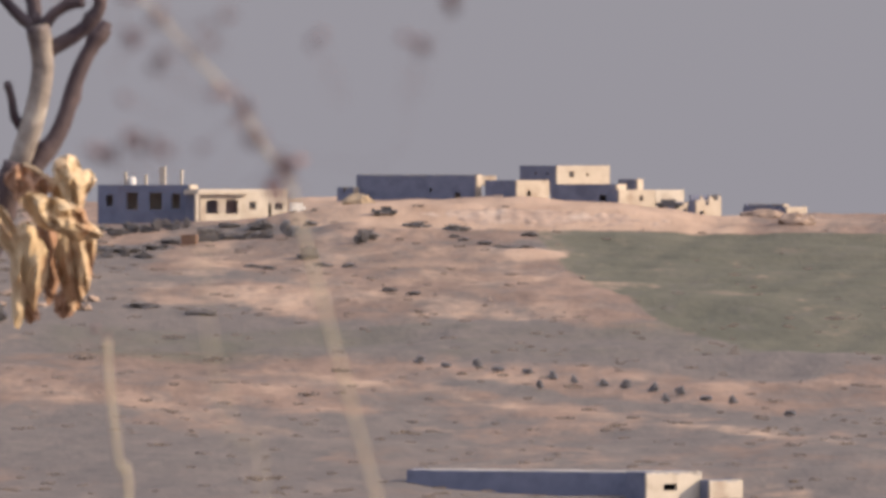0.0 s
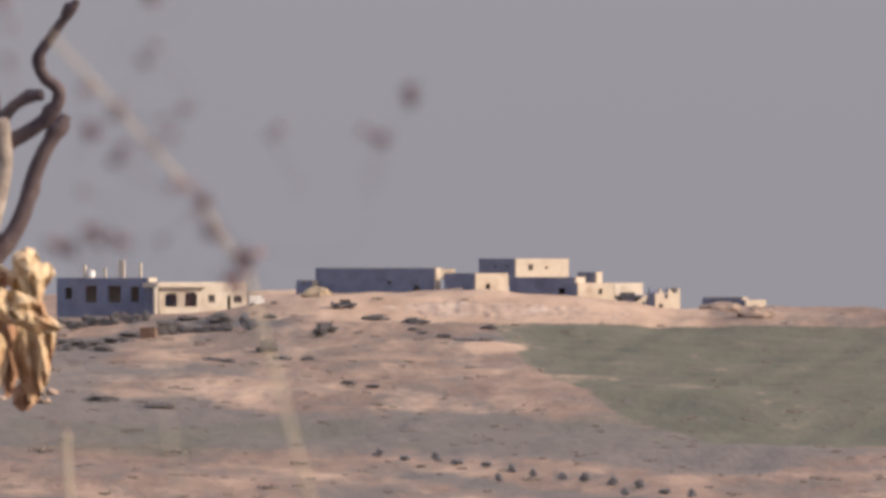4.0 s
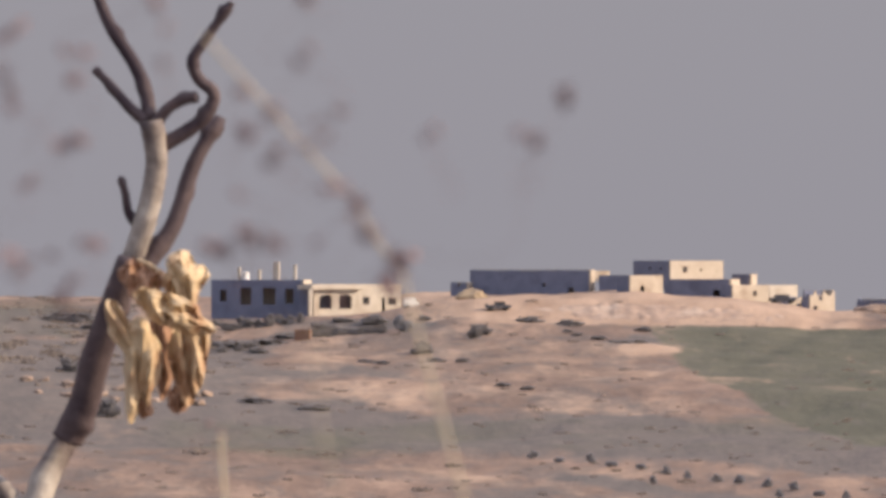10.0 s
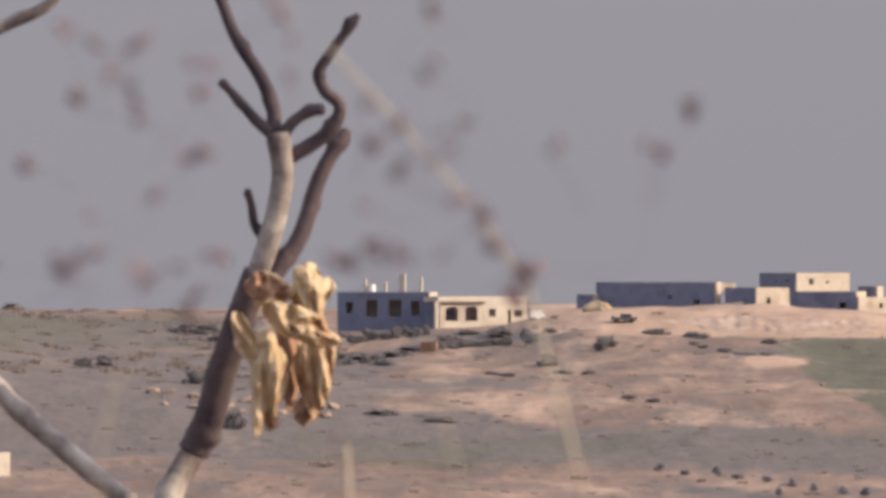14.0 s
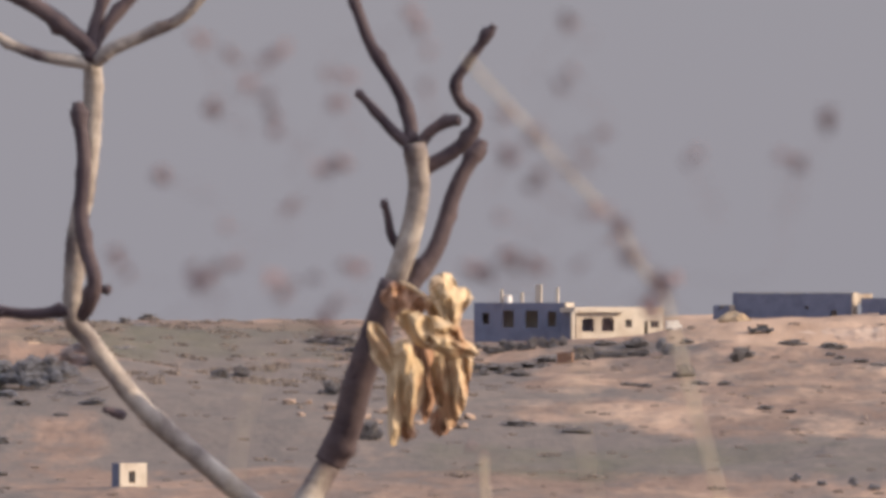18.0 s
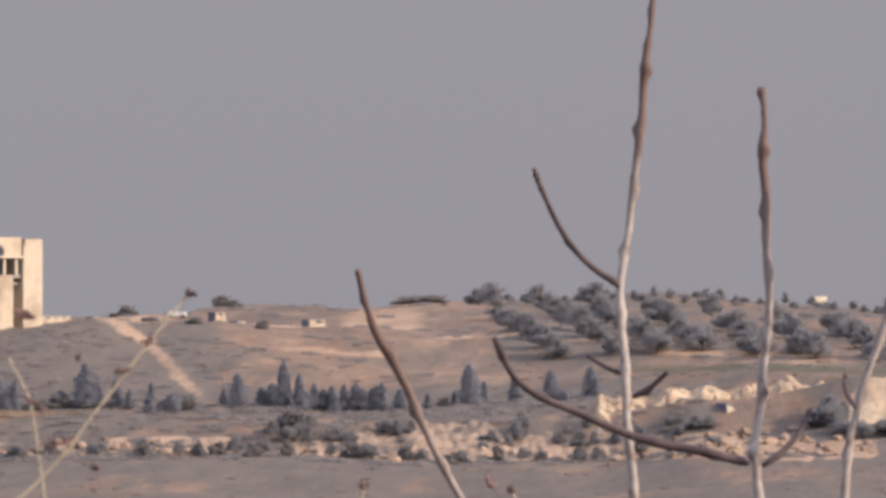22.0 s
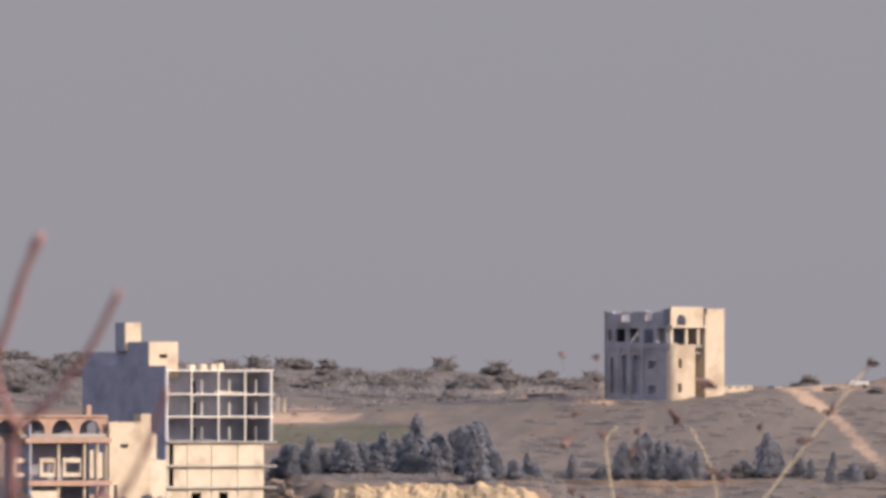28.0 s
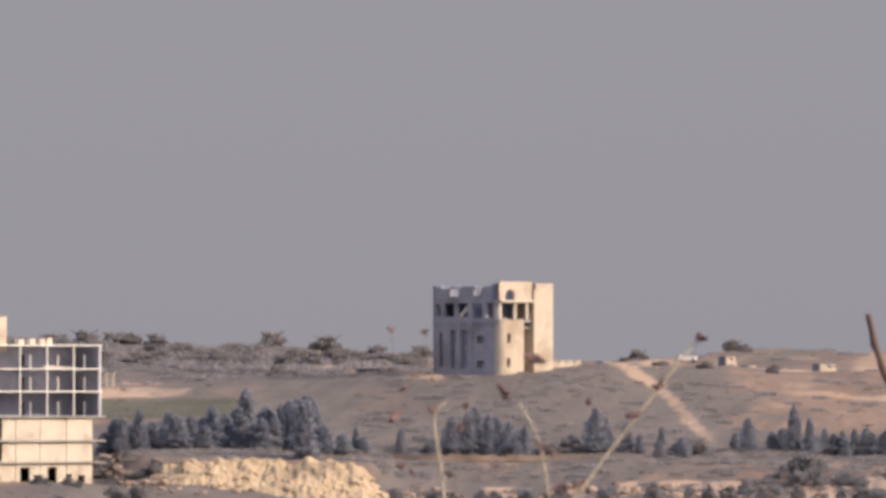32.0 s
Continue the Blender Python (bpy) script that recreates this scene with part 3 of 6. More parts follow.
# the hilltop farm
barn = block("barn", "long low barn in shade on the hilltop", "barn", 21, 236, 239, -36, -88, 1603, 62, PLASTER, SHADE_WALL,
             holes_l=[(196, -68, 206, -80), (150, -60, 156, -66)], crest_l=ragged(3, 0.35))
block("barn_annex", "low lean-to at the end of the barn", "shed", -12, 20, 23, -58, -86, 1612, 62, PLASTER, SHADE_WALL, crest_l=ragged(8, 0.9))
block("barn_extension", "lower shaded extension of the barn", "barn", 250, 307, 330, -46, -90, 1598, 55, PLASTER, SHADE_WALL)
block("roof_room", "small sunlit parapet room on the barn roof", "shed", 222, 234, 270, -38, -52, 1614, 34, PLASTER, SHADE_WALL, deep=0.4)
block("gate_house", "small cream plastered house with an arched door", "house", 282, 306, 364, -46, -95, 1578, 34, PLASTER, SHADE_WALL,
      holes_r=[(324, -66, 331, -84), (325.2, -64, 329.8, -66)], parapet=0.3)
block("farmhouse", "long shaded ground floor of the farmhouse", "house", 366, 484, 500, -53, -96, 1600, 66, PLASTER, SHADE_WALL,
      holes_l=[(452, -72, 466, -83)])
block("upper_house", "cream upper storey box with a small window", "house", 311, 377, 471, -20, -62, 1606, TH, PLASTER, SHADE_WALL,
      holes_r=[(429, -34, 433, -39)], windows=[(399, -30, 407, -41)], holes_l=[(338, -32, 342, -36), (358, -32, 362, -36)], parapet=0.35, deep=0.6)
block("side_house", "cream house with a small window beside the yard", "house", 464, 487, 551, -63, -102, 1582, 34, PLASTER, SHADE_WALL, windows=[(523, -73, 530, -83)], parapet=0.25)
block("dark_store", "dark shaded store behind the cream house", "shed", 486, 520, 530, -44, -94, 1616, 55, PLASTER, SHADE_WALL)
block("white_shed", "bright whitewashed shed with a flat roof", "shed", 528, 552, 602, -63, -102, 1603, 34, WHITEWASH, SHADE_WALL, holes_r=[(560, -84, 590, -97)])
block("ruined_house", "ruined cream house with broken walls", "ruin", 608, 624, 668, -72, -130, 1594, 34, PLASTER, SHADE_WALL, roof=False,
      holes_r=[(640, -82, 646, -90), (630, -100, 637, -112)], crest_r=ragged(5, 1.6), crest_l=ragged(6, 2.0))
block("ruined_wall_house", "low broken wall of a ruined house", "ruin", 572, 588, 624, -84, -124, 1599, 34, PLASTER, SHADE_WALL, roof=False, crest_r=ragged(11, 1.2), holes_r=[(600, -96, 608, -104)])
block("far_house", "low dark stone house on the crest", "house", 706, 778, 786, -88, -114, 1606, 55, PLASTER, SHADE_WALL, crest_l=ragged(2, 0.6))
block("far_annex", "low sunlit annex on the crest", "house", 770, 784, 820, -93, -114, 1603, 34, PLASTER, SHADE_WALL)

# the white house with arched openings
white = block("white_house", "white plastered single storey house with arched openings", "house", -280, -254, -99, -62, -118, 1592, 32, WHITEWASH, SHADE_WALL,
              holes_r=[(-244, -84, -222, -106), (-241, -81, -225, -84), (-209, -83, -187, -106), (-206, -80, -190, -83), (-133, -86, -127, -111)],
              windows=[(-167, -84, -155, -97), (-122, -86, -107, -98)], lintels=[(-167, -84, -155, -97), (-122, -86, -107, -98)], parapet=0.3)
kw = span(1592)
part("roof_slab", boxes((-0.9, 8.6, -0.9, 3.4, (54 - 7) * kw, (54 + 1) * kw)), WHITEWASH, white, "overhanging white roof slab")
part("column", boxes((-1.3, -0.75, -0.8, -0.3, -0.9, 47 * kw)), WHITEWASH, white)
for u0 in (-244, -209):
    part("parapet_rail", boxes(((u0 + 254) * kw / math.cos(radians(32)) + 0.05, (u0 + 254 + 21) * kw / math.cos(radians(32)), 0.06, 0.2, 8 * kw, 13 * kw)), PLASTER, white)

dark = block("unfinished_house", "unfinished house in shade with bare roof columns", "house", -436, -272, -258, -54, -118, 1600, 68, PLASTER, SHADE_WALL,
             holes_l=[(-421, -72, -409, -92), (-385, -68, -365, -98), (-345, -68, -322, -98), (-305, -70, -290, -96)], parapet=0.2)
kd = span(1600)
for bx, top in ((-388, -31), (-322, -22), (-289, -27), (-352, -36)):
    f = (-272 - bx) * kd / math.sin(radians(68))
    half = 0.5 if bx == -322 else 0.2
    part("roof_column", boxes((0.2, 0.6, f - half, f + half, (118 - 56) * kd, (118 + top) * kd)), WHITEWASH, dark, "bare pale concrete column")
f = (-272 + 379) * kd / math.sin(radians(68))
bm = bmesh.new()
bmesh.ops.create_cone(bm, cap_ends=True, segments=14, radius1=0.65, radius2=0.6, depth=1.3)
tank = thing("water_tank", dark.matrix_world @ pose(0.9, f, 64 * kd + 0.5), "white plastic water tank on the house roof", "tank")
part("tank_body", bm, PAINT_WHITE, tank)
part("tank_lid", boxes((-0.25, 0.25, -0.25, 0.25, 0.652, 0.75)), PAINT_WHITE, tank)
part("tank_stand", boxes((-0.6, -0.45, -0.6, 0.6, -1.3, -0.652), (0.45, 0.6, -0.6, 0.6, -1.3, -0.652)), RUST, tank)

block("low_store", "low dark store half hidden by the hedge", "shed", -288, -261, -258, -142, -157, 1528, 84, RUST, RUST)


def heap(bx, by, wide, high, label, mat):
    """A rounded heap of loose earth, uneven and flattened."""
    far = find_far(bx, by)
    p = stand(bx, far)
    bm = bmesh.new()
    bmesh.ops.create_icosphere(bm, subdivisions=3, radius=1.0)
    for v in bm.verts:
        n = noise.fractal(v.co * 1.7 + Vector((bx, 0, 0)), 0.8, 2.0, 3)
        v.co = Vector((v.co.x * wide * span(far) / 2, v.co.y * 1.6, max(v.co.z, -0.3) * high * span(far))) * (1 + 0.22 * n)
    ob = thing("earth_heap", Matrix.Translation(p), label, "earth heap")
    part("mound", bm, mat, ob)


heap(27, -93, 58, 20, "pale heap of loose earth beside the barn", LIMESTONE)
heap(742, -131, 80, 14, "low heap of pinkish earth below the crest house", RUBBLE)
heap(800, -135, 70, 18, "low heap of pinkish earth on the crest", RUBBLE)

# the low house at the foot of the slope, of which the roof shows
low = block("valley_house", "long low house with a grey shaded wall", "house", 108, 534, 560, -562, -640, 1050, 74, PLASTER, SHADE_WALL, crest_l=ragged(9, 0.25), deep=2.5)
block("valley_roof_room", "sunlit rooftop room of the valley house", "house", 500, 536, 634, -563, -650, 1044, 34, WHITEWASH, SHADE_WALL, crest_r=ragged(13, 0.35), holes_r=[(566, -584, 590, -596)], deep=2.5)
block("valley_side_room", "sunlit side room with a flat roof", "house", 630, 648, 706, -577, -650, 1046, 34, WHITEWASH, SHADE_WALL, crest_r=ragged(14, 0.3), deep=2.5)

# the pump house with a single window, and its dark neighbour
pump = block("pump_house", "small square white pump house with one brown window", "hut", -1076, -1061, -1014, -338, -391, 1261, 30, WHITEWASH, SHADE_WALL,
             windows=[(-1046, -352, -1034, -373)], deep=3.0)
block("dark_shed", "small blue-grey shed against the quarry face", "shed", -1492, -1450, -1432, -138, -186, 1424, 40, PLASTER, SHADE_WALL, deep=2.0)
block("ruined_cottage", "low ruined cottage with sunlit white walls", "ruin", -2500, -2479, -2368, -148, -184, 1437, 34, WHITEWASH, SHADE_WALL, roof=False,
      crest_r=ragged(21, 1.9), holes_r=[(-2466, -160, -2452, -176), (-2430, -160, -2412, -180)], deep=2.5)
block("white_hut", "tiny white domed hut on the skyline", "hut", -2334, -2324, -2303, 41, 22, 1852, 34, WHITEWASH, SHADE_WALL, deep=2.0)
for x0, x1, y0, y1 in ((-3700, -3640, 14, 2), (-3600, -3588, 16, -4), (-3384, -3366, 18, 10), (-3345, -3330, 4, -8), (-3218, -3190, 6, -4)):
    block("field_hut", "small low stone hut among the fields", "hut", x0 - 14, x0, x1, y1 + (y0 - y1) * 0.45, y1, 1606, 34, PLASTER, SHADE_WALL, crest_r=ragged(x0, 0.7), deep=2.0, group="field huts")
block("orchard_hut", "small pink block hut beside the green field", "hut", -4520, -4470, -4378, -34, -52, 1572, 30, TERRACOTTA, SHADE_WALL, deep=2.0)


# ---- the unfinished hotel ----
HD = 1428.0
HK = span(HD)
HT = radians(TH)


def hx(x):
    """Along the sunny front of the hotel from its corner, in metres."""
    return (x + 4676) * HK / math.cos(HT)


def hz(y):
    return (y + 212) * HK


def hotel():
    m = house_frame(-4676, -212, HD, TH)
    ob = thing("unfinished_hotel", m, "unfinished six storey concrete building with open upper floors", "building")
    w, l = hx(-4488), 148 * HK / math.sin(HT)
    levels = [hz(y) for y in (-212, -173, -135, -92, -48, -8, 34)]
    # floors and the bare frame of the three open storeys
    for k, z in enumerate(levels[1:], 1):
        over = 0.45 if k <= 3 else 0.12
        part("floor_slab", boxes((-0.3, w + over, -over, l - 0.36, z - (0.26 if k < 4 else 0.14), z)), CONCRETE if k < 4 else PAINT_WHITE, ob)
    cols = [0.0, hx(-4633), hx(-4585), hx(-4537.5), w - 0.22]
    for k in (3, 4, 5):
        lo, hi = levels[k] + 0.003, levels[k + 1] - 0.263
        for i, x in enumerate(cols):
            part("column", boxes((x, x + 0.14, 0.02, 0.16, lo, levels[k + 1] - 0.183)), PAINT_WHITE, ob)
        for x0 in (-4615, -4566, -4518.5):
            x = ((x0 + 4676) * HK + 2.1 * math.sin(HT)) / math.cos(HT)
            part("inner_post", boxes((x, x + 0.2, 2.1, 2.3, lo, lo + 1.95)), PAINT_WHITE, ob)
        part("inner_wall", wall_mesh(w - 1.0, lo, hi, 0.2, [(x, lo, x + 0.9, lo + 2.0) for x in (7.6,)]), BLOCK_SHADE_PALE, ob, "", pose(0.4, 5.6, 0))
    # walled storeys below
    holes = {0: [(hx(-4633), -0.4, hx(-4616), levels[1] - 0.8), (hx(-4584), -0.4, hx(-4568), levels[1] - 0.8), (hx(-4552), 0, hx(-4541), 1.3), (hx(-4530), 0, hx(-4518), 1.1)],
             1: [(0.3, levels[1] + 0.1, 1.1, levels[2] - 0.5)], 2: [(0.3, levels[2] + 0.1, 1.1, levels[3] - 0.5)]}
    for k in range(3):
        lo = levels[k] - (3.0 if k == 0 else -0.003)
        bays = [0.0, hx(-4640), hx(-4597), hx(-4550), hx(-4503)]
        for i in range(4):
            a, b = bays[i], bays[i + 1]
            mine = [(h[0] - a, h[1], h[2] - a, h[3]) for h in holes[k] if a <= (h[0] + h[2]) / 2 < b]
            part("wall_panel", wall_mesh(b - a - 0.12, lo, levels[k + 1] - 0.5 + 0.1 * (i % 2), 0.25, mine), WHITEWASH, ob, "", pose(a + 0.03, 0.05, 0))
    part("side_wall", wall_mesh(l, -3.0, levels[6] + 0.6, 0.35), BLOCK_SHADE_PALE, ob, "windowless grey block side wall in shade", along(-0.36, l, 0, 0, -1))
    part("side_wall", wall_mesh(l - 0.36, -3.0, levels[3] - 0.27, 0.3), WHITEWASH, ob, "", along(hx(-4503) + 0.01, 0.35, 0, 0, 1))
    part("back_wall", wall_mesh(w, -3.0, levels[6], 0.35), BLOCK_SHADE_PALE, ob, "", along(w, l, 0, -1, 0))
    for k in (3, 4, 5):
        part("end_wall", wall_mesh(l - 0.8, levels[k] + 0.003, levels[k + 1] - 0.263, 0.25), BLOCK_SHADE_PALE, ob, "", along(w - 0.01, 0.4, 0, 0, 1))
    rnd = random.Random(5)
    for x0 in (-4628, -4608, -4590, -4578):
        x = hx(x0)
        part("roof_rubble", boxes((x, x + 0.9, 1.0, 2.0, levels[6] + 0.003, levels[6] + rnd.uniform(0.4, 1.0))), WHITEWASH, ob)
    for x0, x1, top in ((-4588, -4562, 0.55), (-4560, -4540, 0.4), (-4674, -4668, 0.8)):
        for _ in range(8):
            x, y, r = rnd.uniform(hx(x0), hx(x1)), rnd.uniform(0.15, 1.2), rnd.uniform(0.2, 0.5)
            part("rubble_block", boxes((x, x + r, y, y + r, levels[5] + 0.004, levels[5] + rnd.uniform(0.4, 1.0) * top)), WHITEWASH, ob)
    # rooms on the roof
    for xl, xc, xr, yt, yb, dd, name in ((-4767, -4708, -4657, 84, 33, 1432, "penthouse"), (-4768, -4750, -4722, 118, 80, 1436, "stair_tower"), (-4822, -4764, -4750, 66, -30, 1444, "rear_wing")):
        block(name, "cream rooftop room with a grey shaded side on the unfinished building", "building", xl, xc, xr, yt, yb, dd, TH, PLASTER, BLOCK_SHADE_PALE,
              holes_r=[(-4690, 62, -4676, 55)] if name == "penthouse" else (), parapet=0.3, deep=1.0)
    return ob


hotel()


def arch_wall(width, low, high, thick, centres, half, spring):
    """A wall with a row of round arched openings, cut out down to its foot."""
    bm = bmesh.new()
    xs = [0.0]
    steps = 8
    for c in centres:
        xs += [c - half * math.cos(math.pi * i / steps) for i in range(steps + 1)]
    xs += [width]

    def under(x):
        for c in centres:
            if abs(x - c) <= half + 1e-6:
                return spring + math.sqrt(max(half * half - (x - c) ** 2, 0))
        return low

    for a, b in zip(xs, xs[1:]):
        mid = under((a + b) / 2)
        la, lb = (low, low) if mid == low else (under(a), under(b))
        v = [bm.verts.new(p) for p in ((a, 0, la), (b, 0, lb), (b, 0, high), (a, 0, high), (a, thick, la), (b, thick, lb), (b, thick, high), (a, thick, high))]
        for q in ((0, 1, 2, 3), (7, 6, 5, 4), (0, 4, 5, 1), (3, 2, 6, 7)):
            bm.faces.new([v[i] for i in q])
    return bm


def annex():
    d = 1404.0
    k = span(d)
    c = math.cos(HT)
    x_left, base = -4919, -214
    ob = thing("arcaded_annex", house_frame(x_left, base, d, TH), "half-built annex with arched loggia and pink stone cornices", "building")

    def ux(x):
        return (x - x_left) * k / c

    def uz(y):
        return (y - base) * k

    w = ux(-4778)
    # ground floor
    part("wall_panel", wall_mesh(ux(-4870) - ux(x_left), -3.0, uz(-180), 0.3), WHITEWASH, ob)
    part("wall_panel", wall_mesh(ux(-4818) - ux(-4868), -3.0, uz(-197), 0.3, [(0.6, 0, 1.5, 1.2)]), WHITEWASH, ob, "", pose(ux(-4868), 0.3, 0))
    part("back_wall", wall_mesh(w, -3.0, uz(-62), 0.3, [(2.0, uz(-150), 3.4, uz(-125)), (7.0, uz(-150), 8.6, uz(-125))]), BLOCK_SHADE_PALE, ob, "", pose(0, 5.0, 0))
    part("wall", wall_mesh(6.0, -3.0, uz(-62), 0.3), BLOCK_SHADE_PALE, ob, "", along(-0.305, 5.6, 0, 0, -1))
    for x in (-4919, -4869, -4823, -4800, -4784):
        for lo, hi in ((-212, -172), (-161, -96)):
            part("column", boxes((ux(x), ux(x) + 0.32, 0.02, 0.34, uz(lo), uz(hi))), PLASTER, ob)
    part("floor_slab", boxes((-0.5, w + 0.1, -0.5, 5.0, uz(-171), uz(-162))), TERRACOTTA, ob, "pink stone edged floor slab")
    part("cornice", boxes((-1.0, w + 0.1, -0.5, 5.0, uz(-95), uz(-86))), TERRACOTTA, ob, "pink stone cornice")
    part("floor_slab", boxes((-1.6, w + 0.1, 0.1, 5.0, uz(-85.5), uz(-79))), CONCRETE, ob)
    # window surrounds on the first floor
    for x0, x1 in ((-4948, -4919), (-4901, -4873), (-4860, -4826)):
        a, b = ux(x0), ux(x1)
        lo, hi = uz(-155), uz(-122)
        part("window_surround", wall_mesh(b - a, lo, hi, 0.3, [(0.5, lo + 0.55, b - a - 0.35, hi - 0.6)]), WHITEWASH, ob, "white plastered window surround", pose(a + 0.3, 0.42, 0))
    # loggia
    half = 22.5 * k / c
    part("loggia", arch_wall(ux(-4776) - ux(-4985), uz(-79), uz(-50), 0.4, [(i * 49 + 30) * k / c for i in range(4)], half * 0.82, uz(-76)), TERRACOTTA, ob,
         "row of round pink stone arches", pose(ux(-4985), 0.6, 0))
    part("cornice", boxes((ux(-4985), w, 0.3, 1.3, uz(-49.8), uz(-46))), TERRACOTTA, ob)
    # unseen slab, added to keep sky light off the wall behind the arches
    part("roof_slab", boxes((ux(-4985), w, 1.303, 5.0, uz(-50), uz(-46))), CONCRETE, ob)
    for x0, x1, y0, y1 in ((-4812, -4802, -158, -108), (-4796, -4787, -158, -112), (-4812, -4803, -212, -186), (-4798, -4788, -212, -190)):
        part("curtain_wall", wall_mesh(ux(x1) - ux(x0), uz(y0), uz(y1), 0.15), WHITEWASH, ob, "", pose(ux(x0) + 0.3, 0.45, 0))
    part("chimney", boxes((ux(-4806), ux(-4798), 1.6, 2.2, uz(-46), uz(-28))), TERRACOTTA, ob)
    part("loggia_wall", wall_mesh(ux(-4776) - ux(-4985), uz(-79), uz(-50), 0.3), SHADE_WALL, ob, "", pose(ux(-4985), 3.4, 0))
    # stair bay between the annex and the tall building
    part("stair_bay", wall_mesh(ux(-4722) - ux(-4780), -3.0, uz(-57), 0.35, [(ux(-4760) - ux(-4780), uz(-105), ux(-4746) - ux(-4780), uz(-97)), (0.8, 0.4, 1.4, 3.4), (2.0, 0.2, 2.9, 1.8)], ragged(31, 0.4)), PLASTER, ob, "", pose(ux(-4780), -0.3, 0))
    part("stair_bay", wall_mesh(5.0, -3.0, uz(-57), 0.35), PLASTER, ob, "", along(ux(-4722) - 0.36, 0.1, 0, 0, 1))
    part("pier", boxes((ux(-4722) + 0.25, ux(-4701), 0.2, 2.0, -3.0, uz(-44))), PLASTER, ob, "tall cream pier")
    part("wall_panel", wall_mesh(ux(-4672) - ux(-4700), -3.0, uz(-126), 0.3), WHITEWASH, ob, "", pose(ux(-4700), 0.4, 0))
    part("wall_panel", wall_mesh(ux(-4690) - ux(-4700), uz(-125), uz(-80), 0.3), WHITEWASH, ob, "", pose(ux(-4700), 0.4, 0))
    return ob


annex()
block("low_outbuilding", "low grey shaded outbuilding beside the annex", "shed", -5035, -4990, -4975, -90, -214, 1412, 50, BLOCK_SHADE_PALE, BLOCK_SHADE_PALE, deep=1.8)


# ---- the ruined tower ----
def tower():
    d, xc, base, th = 1546.0, -3784.0, -16.0, 42.0
    k = span(d)
    c, s = math.cos(radians(th)), math.sin(radians(th))
    ob = thing("ruined_tower", house_frame(xc, base, d, th), "ruined pale stone tower with a sunlit flank and broken crown", "tower")
    l = (xc + 3903) * k / s

    def rx(x):
        return (x - xc) * k / c

    def z(y):
        return (y - base) * k

    def lh(x0, y0, x1, y1):
        return (l - (xc - x0) * k / s, z(y1), l - (xc - x1) * k / s, z(y0))

    # shaded side: tall slots below, an open storey above, holes in the broken crown
    slots = [lh(-3893, 56, -3887, -6), lh(-3873, 60, -3862, -8), lh(-3854, 60, -3842, -8), lh(-3826, 50, -3812, 36), lh(-3826, 6, -3812, -8),
             lh(-3873, 134, -3858, 120), lh(-3831, 134, -3818, 121), lh(-3897, 106, -3891, 86), lh(-3884, 108, -3866, 84), lh(-3860, 108, -3842, 84), lh(-3834, 108, -3816, 82), lh(-3810, 108, -3796, 82)]
    part("shaded_wall", wall_mesh(l - 1.2, -3.0, z(139), 0.5, slots, ragged(44, 0.9, 0.5)), TOWER_SHADE, ob, "pale stone wall in shade with tall slots", along(0, l, 0, 0, -1))
    # added blue-grey panels behind the slots, lightening them the way haze would
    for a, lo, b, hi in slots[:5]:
        part("slot_haze_panel", boxes((a - 0.2, b + 0.2, 0.62, 0.74, lo - 0.1, hi + 0.1)), BLOCK_SHADE_PALE, ob, "", along(0, l, 0, 0, -1))
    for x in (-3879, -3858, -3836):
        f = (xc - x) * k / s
        part("pilaster", boxes((-0.22, -0.003, f - 0.35, f + 0.35, -3.0, z(78))), TOWER_SHADE, ob)
    part("string_course", boxes((-0.16, -0.002, 0.0, l, z(72), z(77))), TOWER_SHADE, ob)
    # rounded corner bay
    r = 1.2
    for i in range(5):
        a0, a1 = math.pi * (1 + i / 10), math.pi * (1 + (i + 1) / 10)
        p0, p1 = (r + r * math.cos(a0), r + r * math.sin(a0)), (r + r * math.cos(a1), r + r * math.sin(a1))
        part("corner_facet", wall_mesh(math.dist(p0, p1), -3.0, z(82), 0.5), PLASTER, ob, "", along(p0[0], p0[1], 0, p1[0] - p0[0], p1[1] - p0[1]))
    wb = rx(-3742) - r
    part("bay_wall", wall_mesh(wb, -3.0, z(80), 0.5, [(0.25, z(38), 0.95, z(54)), (0.2, z(-6), 0.9, z(10))], ragged(3, 0.35)), PLASTER, ob, "", pose(r, 0, 0))
    part("bay_return", wall_mesh(2.6, -3.0, z(80), 0.4), PLASTER, ob, "", along(rx(-3742) - 0.003, 0.5, 0, 0, 1))
    # recess with a doorway, and the tall flank
    part("recess_wall", wall_mesh(rx(-3724) - rx(-3742), -3.0, z(62), 0.4, [(0.35, z(20), 1.3, z(50)), (0.5, z(-10), 1.5, z(10))]), PLASTER, ob, "", pose(rx(-3742), 2.4, 0))
    part("recess_sill", boxes((rx(-3742), rx(-3724), 0.9, 2.8, z(62), z(66))), CONCRETE, ob)
    part("flank_slab", wall_mesh(rx(-3690) - rx(-3724), -3.0, z(143), 5.0, [(0.0, z(132), 0.35, z(143))]), PLASTER, ob, "tall smooth sunlit flank slab", pose(rx(-3724), 0, 0))
    # open storey
    for x in (-3783, -3757, -3736):
        part("column", boxes((rx(x), rx(x) + 0.42, 0.25, 0.67, z(79), z(109))), WHITEWASH, ob)
    part("floor_slab", boxes((0.55, rx(-3724) - 0.01, 0.55, l - 0.6, z(74), z(78.8))), CONCRETE, ob)
    part("floor_slab", boxes((0.55, rx(-3742) - 0.5, 0.55, l - 0.6, z(26), z(30))), CONCRETE, ob)
